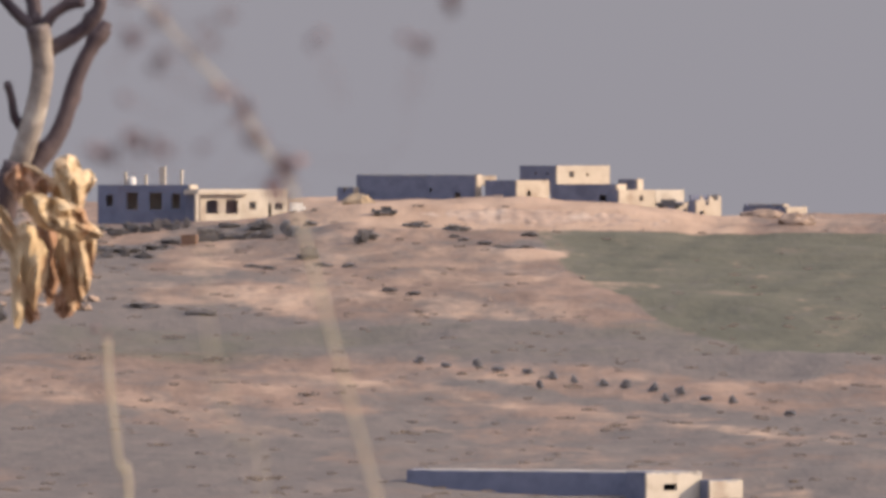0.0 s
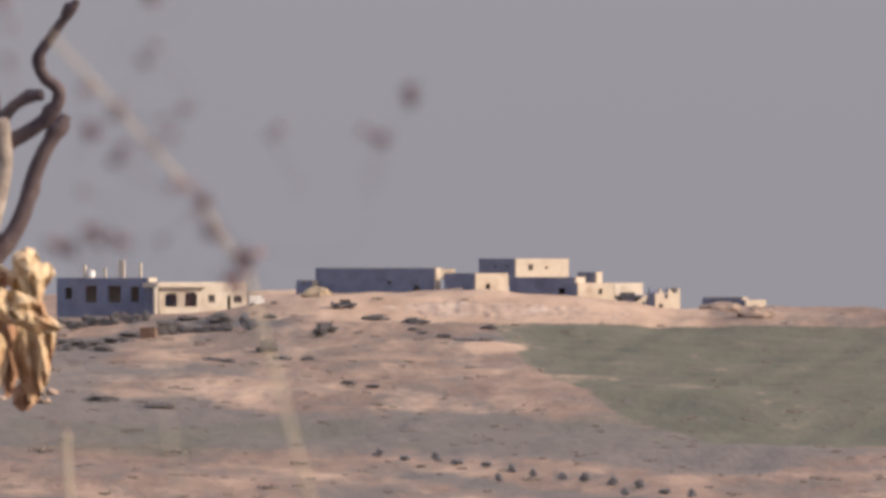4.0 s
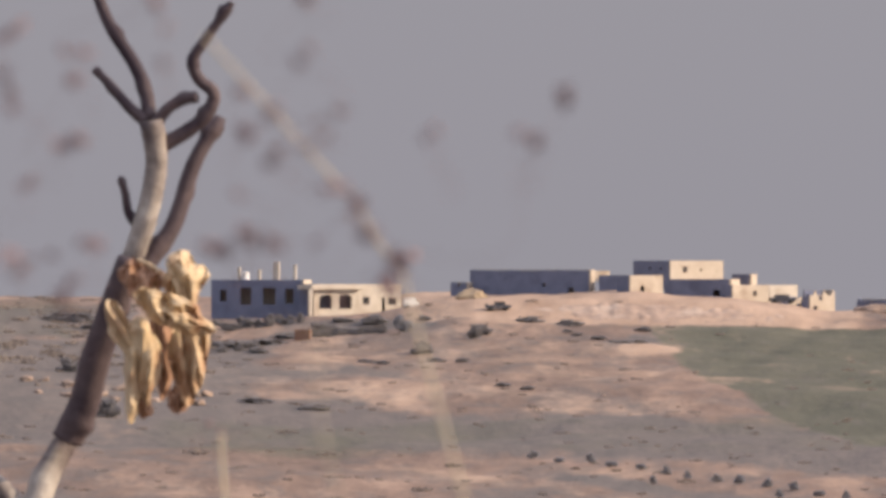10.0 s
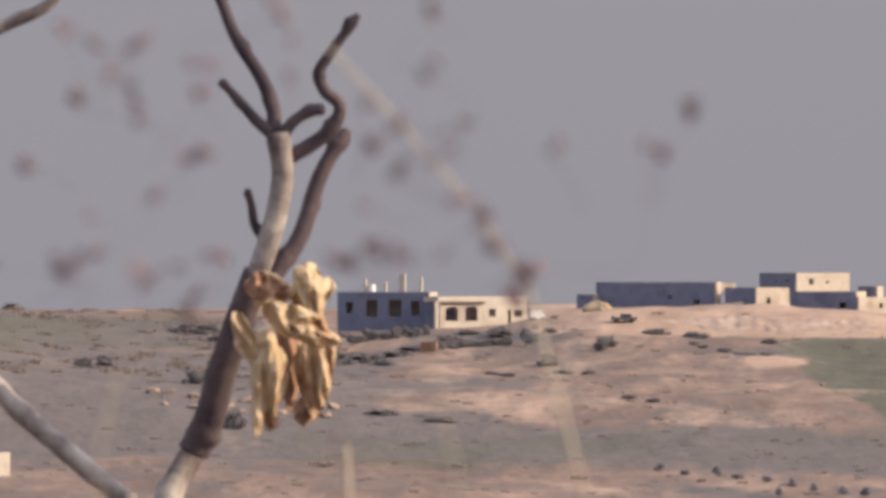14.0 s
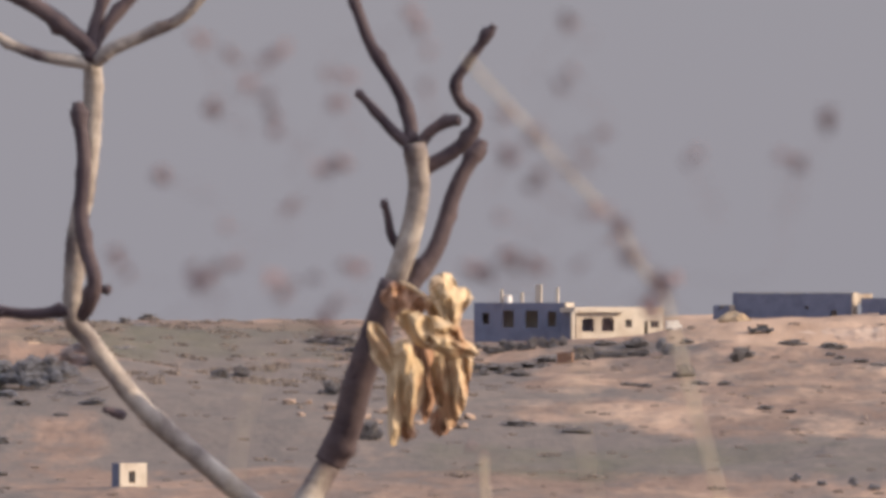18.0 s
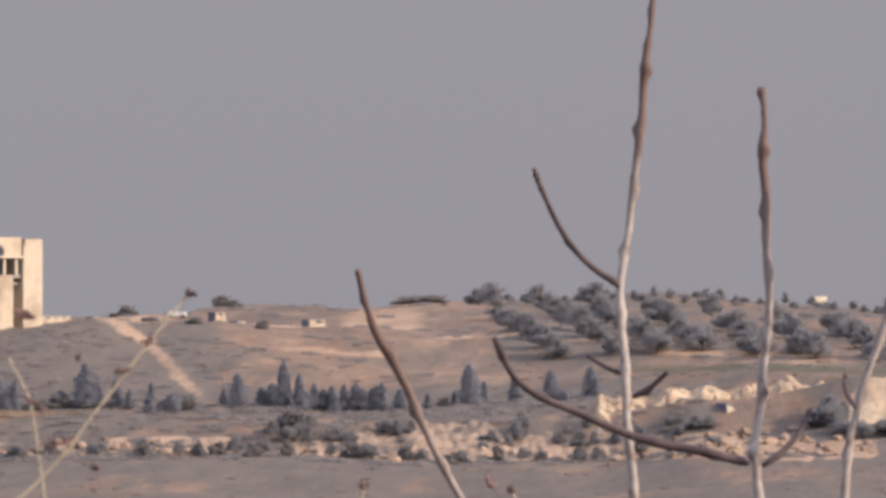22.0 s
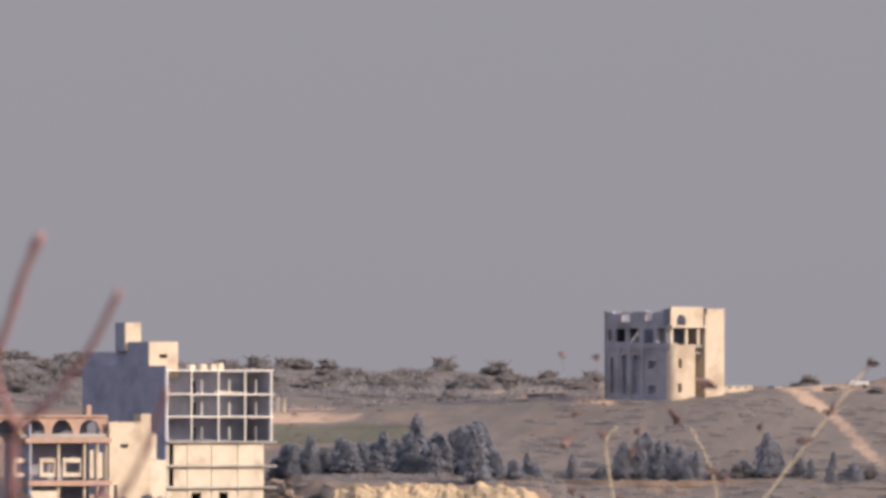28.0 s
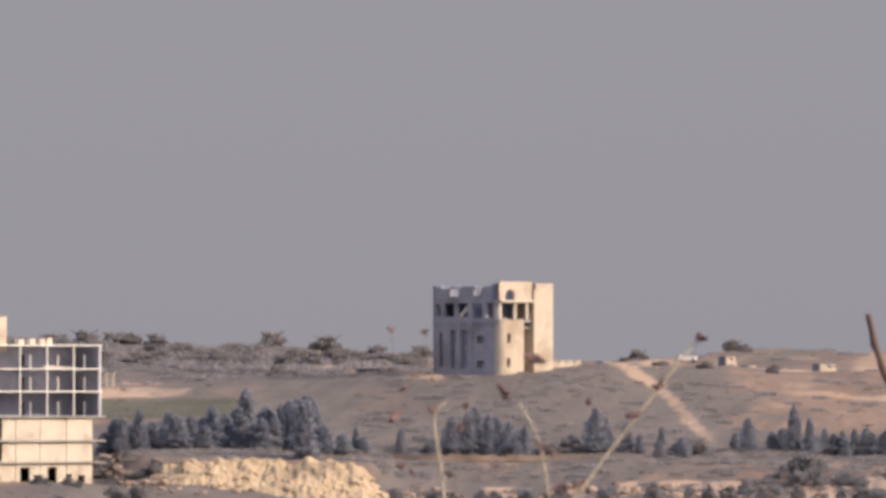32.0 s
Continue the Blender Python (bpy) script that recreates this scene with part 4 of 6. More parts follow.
    part("balcony_slab", boxes((0.03, rx(-3724) - 0.01, -0.25, l - 0.6, z(109.2), z(113))), WHITEWASH, ob, "pale edge of the balcony slab")
    part("inner_wall", wall_mesh(rx(-3724) - 0.6, z(79), z(109), 0.3), SHADE_WALL, ob, "", pose(0.55, 4.4, 0))
    part("crown_wall", arch_wall(rx(-3725) - 0.1, z(113.2), z(146), 0.45, [rx(-3765)], 0.95, z(113.2) + 0.7), PLASTER, ob, "upper wall with a broken arch", pose(0.1, 0.3, 0))
    part("crown_pier", boxes((-0.2, 0.5, 0.85, 1.6, z(113.2), z(142))), SHADE_WALL, ob)
    part("back_wall", wall_mesh(rx(-3690), -3.0, z(139), 0.5), SHADE_WALL, ob, "", along(rx(-3690), l, 0, -1, 0))
    part("back_wall", wall_mesh(l - 5.6, -3.0, z(139), 0.5), TOWER_SHADE, ob, "", along(rx(-3690), 5.02, 0, 0, 1))
    return ob


tower()


def field_wall(x0, x1, by, d, label):
    """A low dry stone wall along the field."""
    p, q = stand(x0, d), stand(x1, d)
    ob = thing("field_wall", along(p.x, p.y, p.z, q.x - p.x, q.y - p.y), label, "wall")
    w = (q - p).length
    n = int(w / 1.4)
    rise = (q.z - p.z) / n
    rnd = random.Random(x0)
    for i in range(n):
        part("wall_stone", boxes((i * w / n, (i + 1) * w / n - 0.04, 0, 0.5, -0.6 + rise * i, rise * i + rnd.uniform(0.1, 0.42))), RUBBLE, ob)
    return ob


field_wall(-4480, -4040, -152, 1464, "low pale dry stone wall in front of the cypresses")
field_wall(-4030, -3480, -151, 1468, "long low pale dry stone wall below the tower")
for x in (-4481, -4470):
    p = stand(x, 1560)
    post = thing("gate_post", along(p.x, p.y, p.z, 1, 0), "white concrete gate post beside the field", "post", "gate posts")
    part("shaft", boxes((-0.25, 0.25, -0.25, 0.25, -0.4, 2.0)), WHITEWASH, post)
    part("cap", boxes((-0.33, 0.33, -0.33, 0.33, 2.003, 2.15)), WHITEWASH, post)


# ---- rock faces ----
def rock_face(name, label, x0, x1, d0, d1, low, high, seed, mat=LIMESTONE, rough=1.2, fade=None, blocky=0.25, even=True, heave=0.5):
    """A broken rock face from the bearing x0 to x1, leaning back from d0 to d1 metres off."""
    nx, nz = int((x1 - x0) / 4) + 1, 26
    bm = bmesh.new()
    grid = []
    for i in range(nx + 1):
        bx = x0 + (x1 - x0) * i / nx
        lo, hi = float(low(bx)) - 14, float(high(bx)) + 2
        if fade:
            hi = lo + (hi - lo) * fade((bx - x0) / (x1 - x0))
        row = []
        for k in range(nz + 1):
            s = k / nz
            p = sight(bx, lo + (hi - lo) * s, d0 + (d1 - d0) * s)
            q = Vector((bx * 0.02 + seed * 7, s * 6.0, seed))
            e = noise.fractal(q * 1.3, 0.9, 2.1, 3) * 1.3 + noise.noise(Vector((bx * 0.09 + seed, s * 2.2, 0.5))) * 0.7 + noise.cell(Vector((bx * 0.13 + seed, s * 9.0 + noise.noise(Vector((bx * 0.03, 0, seed))) * 2, 0.5))) * blocky
            away = Vector((p.x, p.y, 0)).normalized()
            p -= away * (e * rough * (1 - 0.6 * s))
            p.z += noise.noise(q * 2.7) * heave * (0.3 + s)
            row.append(bm.verts.new(p))
        grid.append(row)
    for i in range(nx):
        for k in range(nz):
            bm.faces.new([grid[i][k], grid[i + 1][k], grid[i + 1][k + 1], grid[i][k + 1]]).smooth = even
    ob = new(name, mesh_of(name, bm, mat))
    return tagged(ob, label, "rock face", kind="structure")


bump_fade = lambda s: min(1.0, s * 14, (1 - s) * 9)
rock_face("rock_bank", "sunlit pale limestone bank of broken rock", -4470, -3925, 1426, 1438, BANK_FOOT, BANK_TOP, 1, LIMESTONE, 0.75, lambda s: min(1.0, 0.25 + s * 3.2, (1 - s) * 4.5) * (0.93 + 0.07 * math.sin(s * 47) * math.sin(s * 19)), 0.55, False, 0.6)
rock_face("quarry_face", "long pale sunlit quarry face in the hillside", -2440, -1080, 1427, 1440, BANK_FOOT, BANK_TOP, 2, QUARRY, 0.45, lambda s: min(1.0, 0.2 + s * 5, (1 - s) * 18), 0.3, True, 0.22)
rock_face("rock_outcrop", "broken pinkish limestone outcrop above the bank", -2740, -2260, 1437, 1445, lambda x: -186 + (x + 2740) * 0.05, lambda x: -132 + (x + 2740) * 0.08, 8, QUARRY, 0.5,
          lambda s: bump_fade(s) * (0.86 + 0.14 * math.sin(s * 31) * math.sin(s * 13 + 1)), 0.5, False)
rock_face("rubble_bank", "low bank of pale rubble beside the fields", -3270, -2520, 1426, 1440, BANK_FOOT, lambda x: BANK_TOP(x) - 12, 3, RUBBLE, 0.9, lambda s: bump_fade(s) * (0.88 + 0.12 * math.sin(s * 31) * math.sin(s * 13 + 1)), 0.5)
rock_face("farm_bank", "bare pinkish earth bank below the farm", 90, 640, 1538, 1555, SLOPE, SHELF, 4, surface("bare_earth_bank", (0.225, 0.160, 0.120), (0.36, 0.265, 0.205), 0.3, 0.95, 0.5, 6, (0.43, 0.335, 0.262), 0.14), 0.8, bump_fade, 0.2, True, 0.3)


def rock_mesh(seed):
    rnd = random.Random(seed)
    bm = bmesh.new()
    bmesh.ops.create_icosphere(bm, subdivisions=1, radius=0.5)
    for v in bm.verts:
        v.co *= rnd.uniform(0.7, 1.25)
        v.co.z *= 0.75
        v.co.x *= 1.25
    return bm


ROCKS = [mesh_of("boulder", rock_mesh(i), RUBBLE) for i in range(6)]
rnd = random.Random(71)
for x0, x1, y0, y1, count, size in ((-3960, -3420, -238, -206, 60, 1.6), (-3270, -2520, -240, -226, 36, 1.4), (-4460, -3960, -224, -200, 34, 1.1), (-4040, -3955, -22, -8, 14, 0.9), (-3935, -3868, -30, -14, 12, 0.9), (-4500, -4360, -216, -172, 60, 1.3), (-800, -440, -272, -250, 26, 1.5), (-2570, -2230, -228, -188, 44, 1.5), (0, 520, -300, -200, 10, 0.6)):
    for _ in range(count):
        bx, by = rnd.uniform(x0, x1), rnd.uniform(y0, y1)
        p = stand(bx, find_far(bx, by) - 4)
        s = size * rnd.uniform(0.4, 1.4)
        ob = new("boulder", rnd.choice(ROCKS))
        ob.matrix_world = Matrix.Translation(p + Vector((0, 0, 0.1 * s))) @ Euler((rnd.uniform(-.4, .4), rnd.uniform(-.4, .4), rnd.uniform(0, 6))).to_matrix().to_4x4() @ Matrix.Diagonal((s, s, s, 1))
        tagged(ob, "pale weathered limestone boulder on dry ground", "boulder", "boulders on the slope")


# ---- trees and scrub ----
def leaf_cloud(bm, rnd, centre, radii, count, size):
    """Small tilted leaf sprays spread through an uneven crown."""
    for _ in range(count):
        v = Vector((rnd.gauss(0, 1), rnd.gauss(0, 1), rnd.gauss(0, 1))).normalized() * (rnd.random() ** 0.45)
        p = Vector((centre[0] + v.x * radii[0], centre[1] + v.y * radii[1], centre[2] + v.z * radii[2]))
        s = size * rnd.uniform(0.6, 1.5)
        rot = Euler((rnd.uniform(0, 3.1), rnd.uniform(0, 3.1), rnd.uniform(0, 6.2))).to_matrix()
        vs = [bm.verts.new(p + rot @ Vector(c) * s) for c in ((-0.5, -0.32, 0), (0.45, -0.4, 0.1), (0.55, 0.3, 0), (-0.2, 0.5, 0.15))]
        bm.faces.new(vs)


def limb(bm, pts, r0, r1, sides=6):
    """A tapered round limb through pts."""
    rings = []
    n = len(pts)
    for i, p in enumerate(pts):
        t = (Vector(pts[min(i + 1, n - 1)]) - Vector(pts[max(i - 1, 0)])).normalized()
        a = t.orthogonal().normalized()
        b = t.cross(a)
        r = r0 + (r1 - r0) * i / (n - 1)
        rings.append([bm.verts.new(Vector(p) + (a * math.cos(2 * math.pi * k / sides) + b * math.sin(2 * math.pi * k / sides)) * r) for k in range(sides)])
    for u, v in zip(rings, rings[1:]):
        for k in range(sides):
            bm.faces.new([u[k], u[(k + 1) % sides], v[(k + 1) % sides], v[k]])
    bm.faces.new(rings[0][::-1])
    bm.faces.new(rings[-1])


def tree_model(name, seed, label, category, height, width, shape, leaf, group):
    rnd = random.Random(seed)
    ob = thing(name, Matrix.Identity(4), label, category, group)
    bm = bmesh.new()
    tall = height * (0.3 if shape == "round" else 0.9)
    limb(bm, [(0, 0, -0.6), (0.1, 0, tall * 0.4), (0.15, 0.1, tall)], 0.09 + height * 0.022, 0.05 + height * 0.008)
    if shape == "round":
        for i in range(5):
            a = i * 1.26 + rnd.uniform(-0.4, 0.4)
            limb(bm, [(0.12, 0.08, tall * 0.85), (math.cos(a) * width * 0.2, math.sin(a) * width * 0.2, height * 0.5), (math.cos(a) * width * 0.36, math.sin(a) * width * 0.36, height * 0.7)], 0.09, 0.03, 5)
    part("trunk", bm, BARK_TREE, ob)
    bm = bmesh.new()
    if shape == "round":
        for i in range(19):
            a, q = rnd.uniform(0, 6.28), rnd.uniform(0, 0.34)
            dome = 1 - 0.85 * (q / 0.34) ** 2
            z = rnd.uniform(0.04, 0.08 + 0.58 * dome) if category == "bush" else rnd.uniform(0.22, 0.32 + 0.48 * dome)
            leaf_cloud(bm, rnd, (math.cos(a) * width * q, math.sin(a) * width * q, height * z), (width * rnd.uniform(0.12, 0.2), width * rnd.uniform(0.12, 0.2), height * rnd.uniform(0.1, 0.18)), 150, 0.21)
    else:
        lean = rnd.uniform(-0.03, 0.03)
        for i in range(44):
            s = (i + 0.5) / 44
            r = width * 0.5 * (1 - s) ** 0.42 * (0.72 + 0.28 * min(1, s * 5)) * rnd.uniform(0.7, 1.25)
            leaf_cloud(bm, rnd, (rnd.uniform(-0.13, 0.13) * width * (1 - s) + lean * height * s, rnd.uniform(-0.13, 0.13) * width * (1 - s), height * (0.04 + 0.92 * s)), (r, r, height * 0.07), int(55 + 60 * (1 - s)), 0.24)
    part("crown", bm, leaf, ob)
    return ob


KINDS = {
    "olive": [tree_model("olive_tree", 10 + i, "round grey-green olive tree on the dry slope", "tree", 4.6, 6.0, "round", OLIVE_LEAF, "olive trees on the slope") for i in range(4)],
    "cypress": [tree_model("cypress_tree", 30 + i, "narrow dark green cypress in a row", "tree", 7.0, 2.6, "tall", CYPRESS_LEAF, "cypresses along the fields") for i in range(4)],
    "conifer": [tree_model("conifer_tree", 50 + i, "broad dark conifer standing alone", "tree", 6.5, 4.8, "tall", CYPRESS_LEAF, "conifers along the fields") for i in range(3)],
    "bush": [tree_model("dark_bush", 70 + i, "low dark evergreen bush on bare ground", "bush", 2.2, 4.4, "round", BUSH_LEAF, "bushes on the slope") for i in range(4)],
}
used = {k: 0 for k in KINDS}
tree_rnd = random.Random(99)


def plant(kind, bx, by, wide=1.0, high=1.0, d=None):
    """Puts a tree where the ground is seen on that bearing at that height of sight; the models themselves stand first."""
    far = d or find_far(bx, by)
    p = stand(bx, far)
    models = KINDS[kind]
    m = Matrix.Translation(p) @ Matrix.Rotation(tree_rnd.uniform(0, 6.28), 4, "Z")
    i = used[kind]
    used[kind] += 1
    ob = models[i] if i < len(models) else copy_thing(models[tree_rnd.randrange(len(models))], m)
    ob.matrix_basis = m @ Matrix.Diagonal((wide, wide, high, 1))
    return ob


# along the fields below the tower
for bx, kind, w, h in ((-3614, "conifer", 1.0, 1.0), (-3560, "cypress", 0.9, 0.6), (-3450, "bush", 1.6, 1.6), (-3345, "conifer", 0.7, 0.75), (-3264, "cypress", 1.1, 0.95), (-3236, "cypress", 0.8, 0.7),
                       (-3205, "bush", 0.8, 0.9), (-3100, "cypress", 0.8, 0.55), (-2934, "conifer", 0.85, 0.9), (-2980, "bush", 0.7, 0.9), (-2854, "cypress", 0.9, 0.6), (-2790, "conifer", 0.7, 0.7), (-2720, "conifer", 0.7, 0.7),
                       (-3868, "conifer", 1.0, 0.85), (-3840, "cypress", 1.2, 0.9), (-3806, "cypress", 1.0, 0.85), (-3770, "conifer", 0.8, 0.75), (-3740, "cypress", 0.8, 0.6), (-3660, "bush", 1.2, 1.2), (-3700, "bush", 1.0, 1.0),
                       (-3900, "bush", 1.3, 1.1), (-3960, "cypress", 0.7, 0.5), (-4040, "cypress", 0.7, 0.5)):
    plant(kind, bx, -147, w, h, 1474)
for bx, w, h in ((-4231, 1.5, 1.22), (-4354, 1.9, 0.68), (-4338, 1.7, 0.62), (-4293, 1.2, 0.86), (-4422, 1.1, 0.85), (-4452, 1.1, 0.72), (-4205, 1.4, 0.66), (-4186, 1.3, 0.72), (-4168, 1.6, 0.86), (-4150, 1.7, 0.92), (-4112, 1.7, 0.88), (-4092, 1.2, 0.62)):
    plant("cypress", bx, -151, w, h, 1470 + tree_rnd.uniform(-4, 6))
for i in range(18):
    plant("cypress", -4482 + i * 16 + tree_rnd.uniform(-4, 4), -151, tree_rnd.uniform(1.1, 1.6), tree_rnd.uniform(0.42, 0.72), 1472 + tree_rnd.uniform(-4, 6))
for i in range(34):
    plant("conifer" if i % 3 else "cypress", tree_rnd.uniform(-4070, -2700), -148, tree_rnd.uniform(0.4, 0.8), tree_rnd.uniform(0.25, 0.5), 1474 + tree_rnd.uniform(-6, 8))
for bx, w, h in ((-4236, 1.6, 0.78), (-4218, 1.5, 0.7), (-4196, 1.7, 0.8), (-4160, 1.6, 0.95), (-4140, 1.6, 0.9), (-4122, 1.7, 0.98), (-4310, 1.5, 0.6), (-4270, 1.5, 0.66), (-4252, 1.6, 0.7), (-3826, 1.4, 0.8), (-3790, 1.3, 0.7), (-3600, 1.3, 0.75)):
    plant("cypress", bx, -150, w, h, 1478 + tree_rnd.uniform(-3, 4))
plant("cypress", -4130, -168, 1.6, 1.3, 1446)
plant("bush", -3240, -190, 1.7, 2.0, 1440)
# among the broken rocks at the foot of the bank
for bx in (-3960, -3905, -3880, -3800, -3735, -3672, -3585, -3508, -3430, -3370, -3310, -3250, -3130, -3060, -2960, -2890, -2800, -2720, -2640, -2560):
    plant("bush", bx + tree_rnd.uniform(-15, 15), -236, tree_rnd.uniform(0.6, 1.0), tree_rnd.uniform(0.9, 1.5), 1424 + tree_rnd.uniform(-4, 4))
for _ in range(40):
    plant("olive", tree_rnd.uniform(-3290, -2500), tree_rnd.uniform(-232, -188), tree_rnd.uniform(0.3, 0.6), tree_rnd.uniform(0.35, 0.7))
for _ in range(14):
    plant("bush", tree_rnd.uniform(-4500, -4390), tree_rnd.uniform(-214, -176), tree_rnd.uniform(0.4, 0.8), tree_rnd.uniform(0.5, 1.0))
for bx, w, h in ((-3594, 0.6, 0.6), (-3513, 0.62, 0.62), (-3450, 0.4, 0.5), (-3346, 0.75, 0.6), (-3300, 0.5, 0.6), (-3115, 0.95, 0.55), (-3020, 0.5, 0.45), (-3817, 0.5, 0.5), (-3735, 0.6, 0.6),
                 (-3414, 0.35, 0.6), (-2950, 0.6, 0.5), (-2840, 0.5, 0.5), (-2740, 0.6, 0.5), (-3890, 0.5, 0.5), (-3180, 0.4, 0.5)):
    plant("olive", bx, -236, w, h, 1424 + tree_rnd.uniform(-2, 4))
for i in range(8):
    plant("cypress", -3212 + i * 18 + tree_rnd.uniform(-5, 5), -150, tree_rnd.uniform(0.7, 1.0), tree_rnd.uniform(0.4, 0.62), 1474)
for bx, w, h in ((-4935, 0.9, 1.1), (-4708, 1.0, 1.6), (-4686, 0.9, 1.4), (-4600, 0.7, 0.9), (-4548, 0.5, 0.7), (-4530, 0.45, 0.6), (-4470, 0.8, 1.0), (-4426, 0.8, 1.3), (-4452, 0.5, 0.8)):
    plant("bush", bx, -232, w, h, 1402 + tree_rnd.uniform(-4, 4))
plant("bush", -4564, -254, 0.7, 1.0)
for bx, by, wide in ((-2300, -190, 50), (-2120, -196, 62), (-1940, -196, 56), (-1760, -200, 40), (-1545, -197, 60), (-1325, -212, 105), (-1200, -206, 45), (-1440, -200, 30)):
    for _ in range(int(wide / 8)):
        plant("olive", bx + tree_rnd.uniform(-wide, wide), by + tree_rnd.uniform(-10, 6), tree_rnd.uniform(0.6, 1.15), tree_rnd.uniform(0.55, 1.0))
# thick growth on the slope under the quarry
for x0, x1, y0, y1, count in ((-2250, -2080, -240, -186, 9), (-2060, -1780, -262, -194, 15), (-1420, -1240, -246, -198, 12), (-1230, -1080, -240, -150, 6), (-1700, -1560, -60, -24, 6)):
    for _ in range(count):
        plant("olive", tree_rnd.uniform(x0, x1), tree_rnd.uniform(y0, y1), tree_rnd.uniform(0.6, 1.1), tree_rnd.uniform(0.35, 0.7))
# the olive grove in rows on the hill
for row in range(11):
    top = (34, 30, 12, -6, -8, -22, -18, 6, -4, -26, -40)[row]
    for step in range(11):
        bx = -2930 + row * 106 + step * 14 + tree_rnd.uniform(-7, 7)
        by = top - step * 10 + tree_rnd.uniform(-4, 4)
        if by > float(RIDGE(bx)) - 8 or by < -74 - row or tree_rnd.random() < 0.08:
            continue
        plant("olive", bx, by, tree_rnd.uniform(0.85, 1.25), tree_rnd.uniform(0.75, 1.05))
for i in range(44):
    bx = -2860 + i * 23 + tree_rnd.uniform(-9, 9)
    plant("olive", bx, 0, tree_rnd.uniform(0.35, 0.6), tree_rnd.uniform(0.3, 0.55), tree_rnd.uniform(1780, 1846))
# orchard rows in the fields in front
for row in range(6):
    for col in range(13):
        bx = -2020 + col * 76 - row * 42 + tree_rnd.uniform(-26, 26)
        if tree_rnd.random() < 0.45:
            continue
        plant("bush", bx, 0, tree_rnd.uniform(0.5, 1.2), tree_rnd.uniform(0.3, 0.65), 1390 - row * 24 + tree_rnd.uniform(-10, 10))
for i in range(13):
    plant("olive", 140 + i * 45 + tree_rnd.uniform(-8, 8), -363 - i * 5.8 + tree_rnd.uniform(-2, 2), tree_rnd.uniform(0.26, 0.36), tree_rnd.uniform(0.22, 0.32))
    if i % 4 == 1:
        plant("olive", 300 + i * 55 + tree_rnd.uniform(-10, 10), -402 - i * 6, tree_rnd.uniform(0.22, 0.32), tree_rnd.uniform(0.2, 0.28))
# hilltop farm
for bx, by, w, h in ((31, -166, 0.62, 1.45), (40, -160, 1.0, 1.0), (-60, -128, 0.7, 0.5), (-62, -186, 0.9, 1.1), (-150, -134, 1.2, 0.9)):
    plant("bush", bx, by, w, h)
for bx, by, w, h in ((-205, -132, 1.0, 0.45), (-240, -138, 1.1, 0.45), (-300, -150, 1.5, 0.6), (-340, -164, 1.8, 0.6), (-390, -168, 1.6, 0.6), (80, -247, 0.7, 0.35), (125, -252, 0.6, 0.35), (330, -158, 0.7, 0.5), (-700, -116, 1.6, 0.9), (-665, -118, 1.8, 1.0), (-635, -124, 1.4, 0.8),
                     (-270, -110, 1.0, 1.9), (-690, -230, 1.0, 1.2), (-620, -300, 1.2, 1.6), (-360, -266, 1.4, 0.45), (-250, -274, 1.4, 0.45), (130, -144, 1.3, 0.6), (200, -150, 1.3, 0.6), (555, -108, 1.0, 0.7), (-850, -170, 1.0, 1.1), (-880, -190, 1.0, 1.0)):
    plant("bush", bx, by, w, h)
plant("bush", -272, -108, 0.9, 1.6, 1607)
# hedge and small trees before the white house
for i in range(13):
    plant("bush", -262 + i * 11 + tree_rnd.uniform(-4, 4), -150 + tree_rnd.uniform(-3, 3), tree_rnd.uniform(0.4, 0.6), tree_rnd.uniform(0.6, 0.9))
for i in range(15):
    plant("bush", -436 + i * 11 + tree_rnd.uniform(-4, 4), -126 + tree_rnd.uniform(-4, 4), tree_rnd.uniform(0.4, 0.7), tree_rnd.uniform(0.5, 0.9))
plant("olive", -102, -156, 0.52, 0.72)
plant("olive", -88, -150, 0.4, 0.5)
for i in range(9):
    plant("bush", -424 + i * 10 + tree_rnd.uniform(-4, 4), -168 + tree_rnd.uniform(-5, 5), tree_rnd.uniform(0.5, 0.8), tree_rnd.uniform(0.4, 0.6))
for bx, by in ((250, -172), (276, -176), (300, -178), (322, -180), (214, -165), (196, -160), (-160, -205), (-130, -208), (-40, -200), (10, -206)):
    plant("bush", bx, by, tree_rnd.uniform(0.5, 0.9), tree_rnd.uniform(0.25, 0.4))
for bx, by, w, h in ((-3540, 8, 1.1, 1.3), (-3372, 10, 1.1, 1.2), (-3352, 8, 0.8, 0.9), (-3500, -2, 1.0, 0.6), (-3640, -4, 1.2, 0.6), (-3420, -22, 0.8, 0.7), (-3300, -30, 0.7, 0.8), (-3190, 12, 1.6, 0.6), (-4010, -18, 1.6, 0.6), (-4180, -20, 0.9, 1.1),
                     (-4330, 2, 1.6, 1.6), (-4280, -10, 1.4, 1.3), (-4100, 8, 1.4, 1.2), (-3940, 4, 1.2, 1.2)):
    plant("bush", bx, by, w, h)
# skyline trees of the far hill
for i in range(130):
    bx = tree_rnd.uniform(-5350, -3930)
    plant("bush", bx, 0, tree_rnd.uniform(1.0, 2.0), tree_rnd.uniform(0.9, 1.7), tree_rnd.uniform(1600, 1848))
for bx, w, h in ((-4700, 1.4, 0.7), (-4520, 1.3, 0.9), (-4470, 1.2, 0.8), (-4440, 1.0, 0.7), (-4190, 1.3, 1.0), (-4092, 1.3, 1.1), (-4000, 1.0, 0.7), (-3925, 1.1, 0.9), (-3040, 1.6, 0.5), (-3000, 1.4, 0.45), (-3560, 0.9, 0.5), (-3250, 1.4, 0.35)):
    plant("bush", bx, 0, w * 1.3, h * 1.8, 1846)
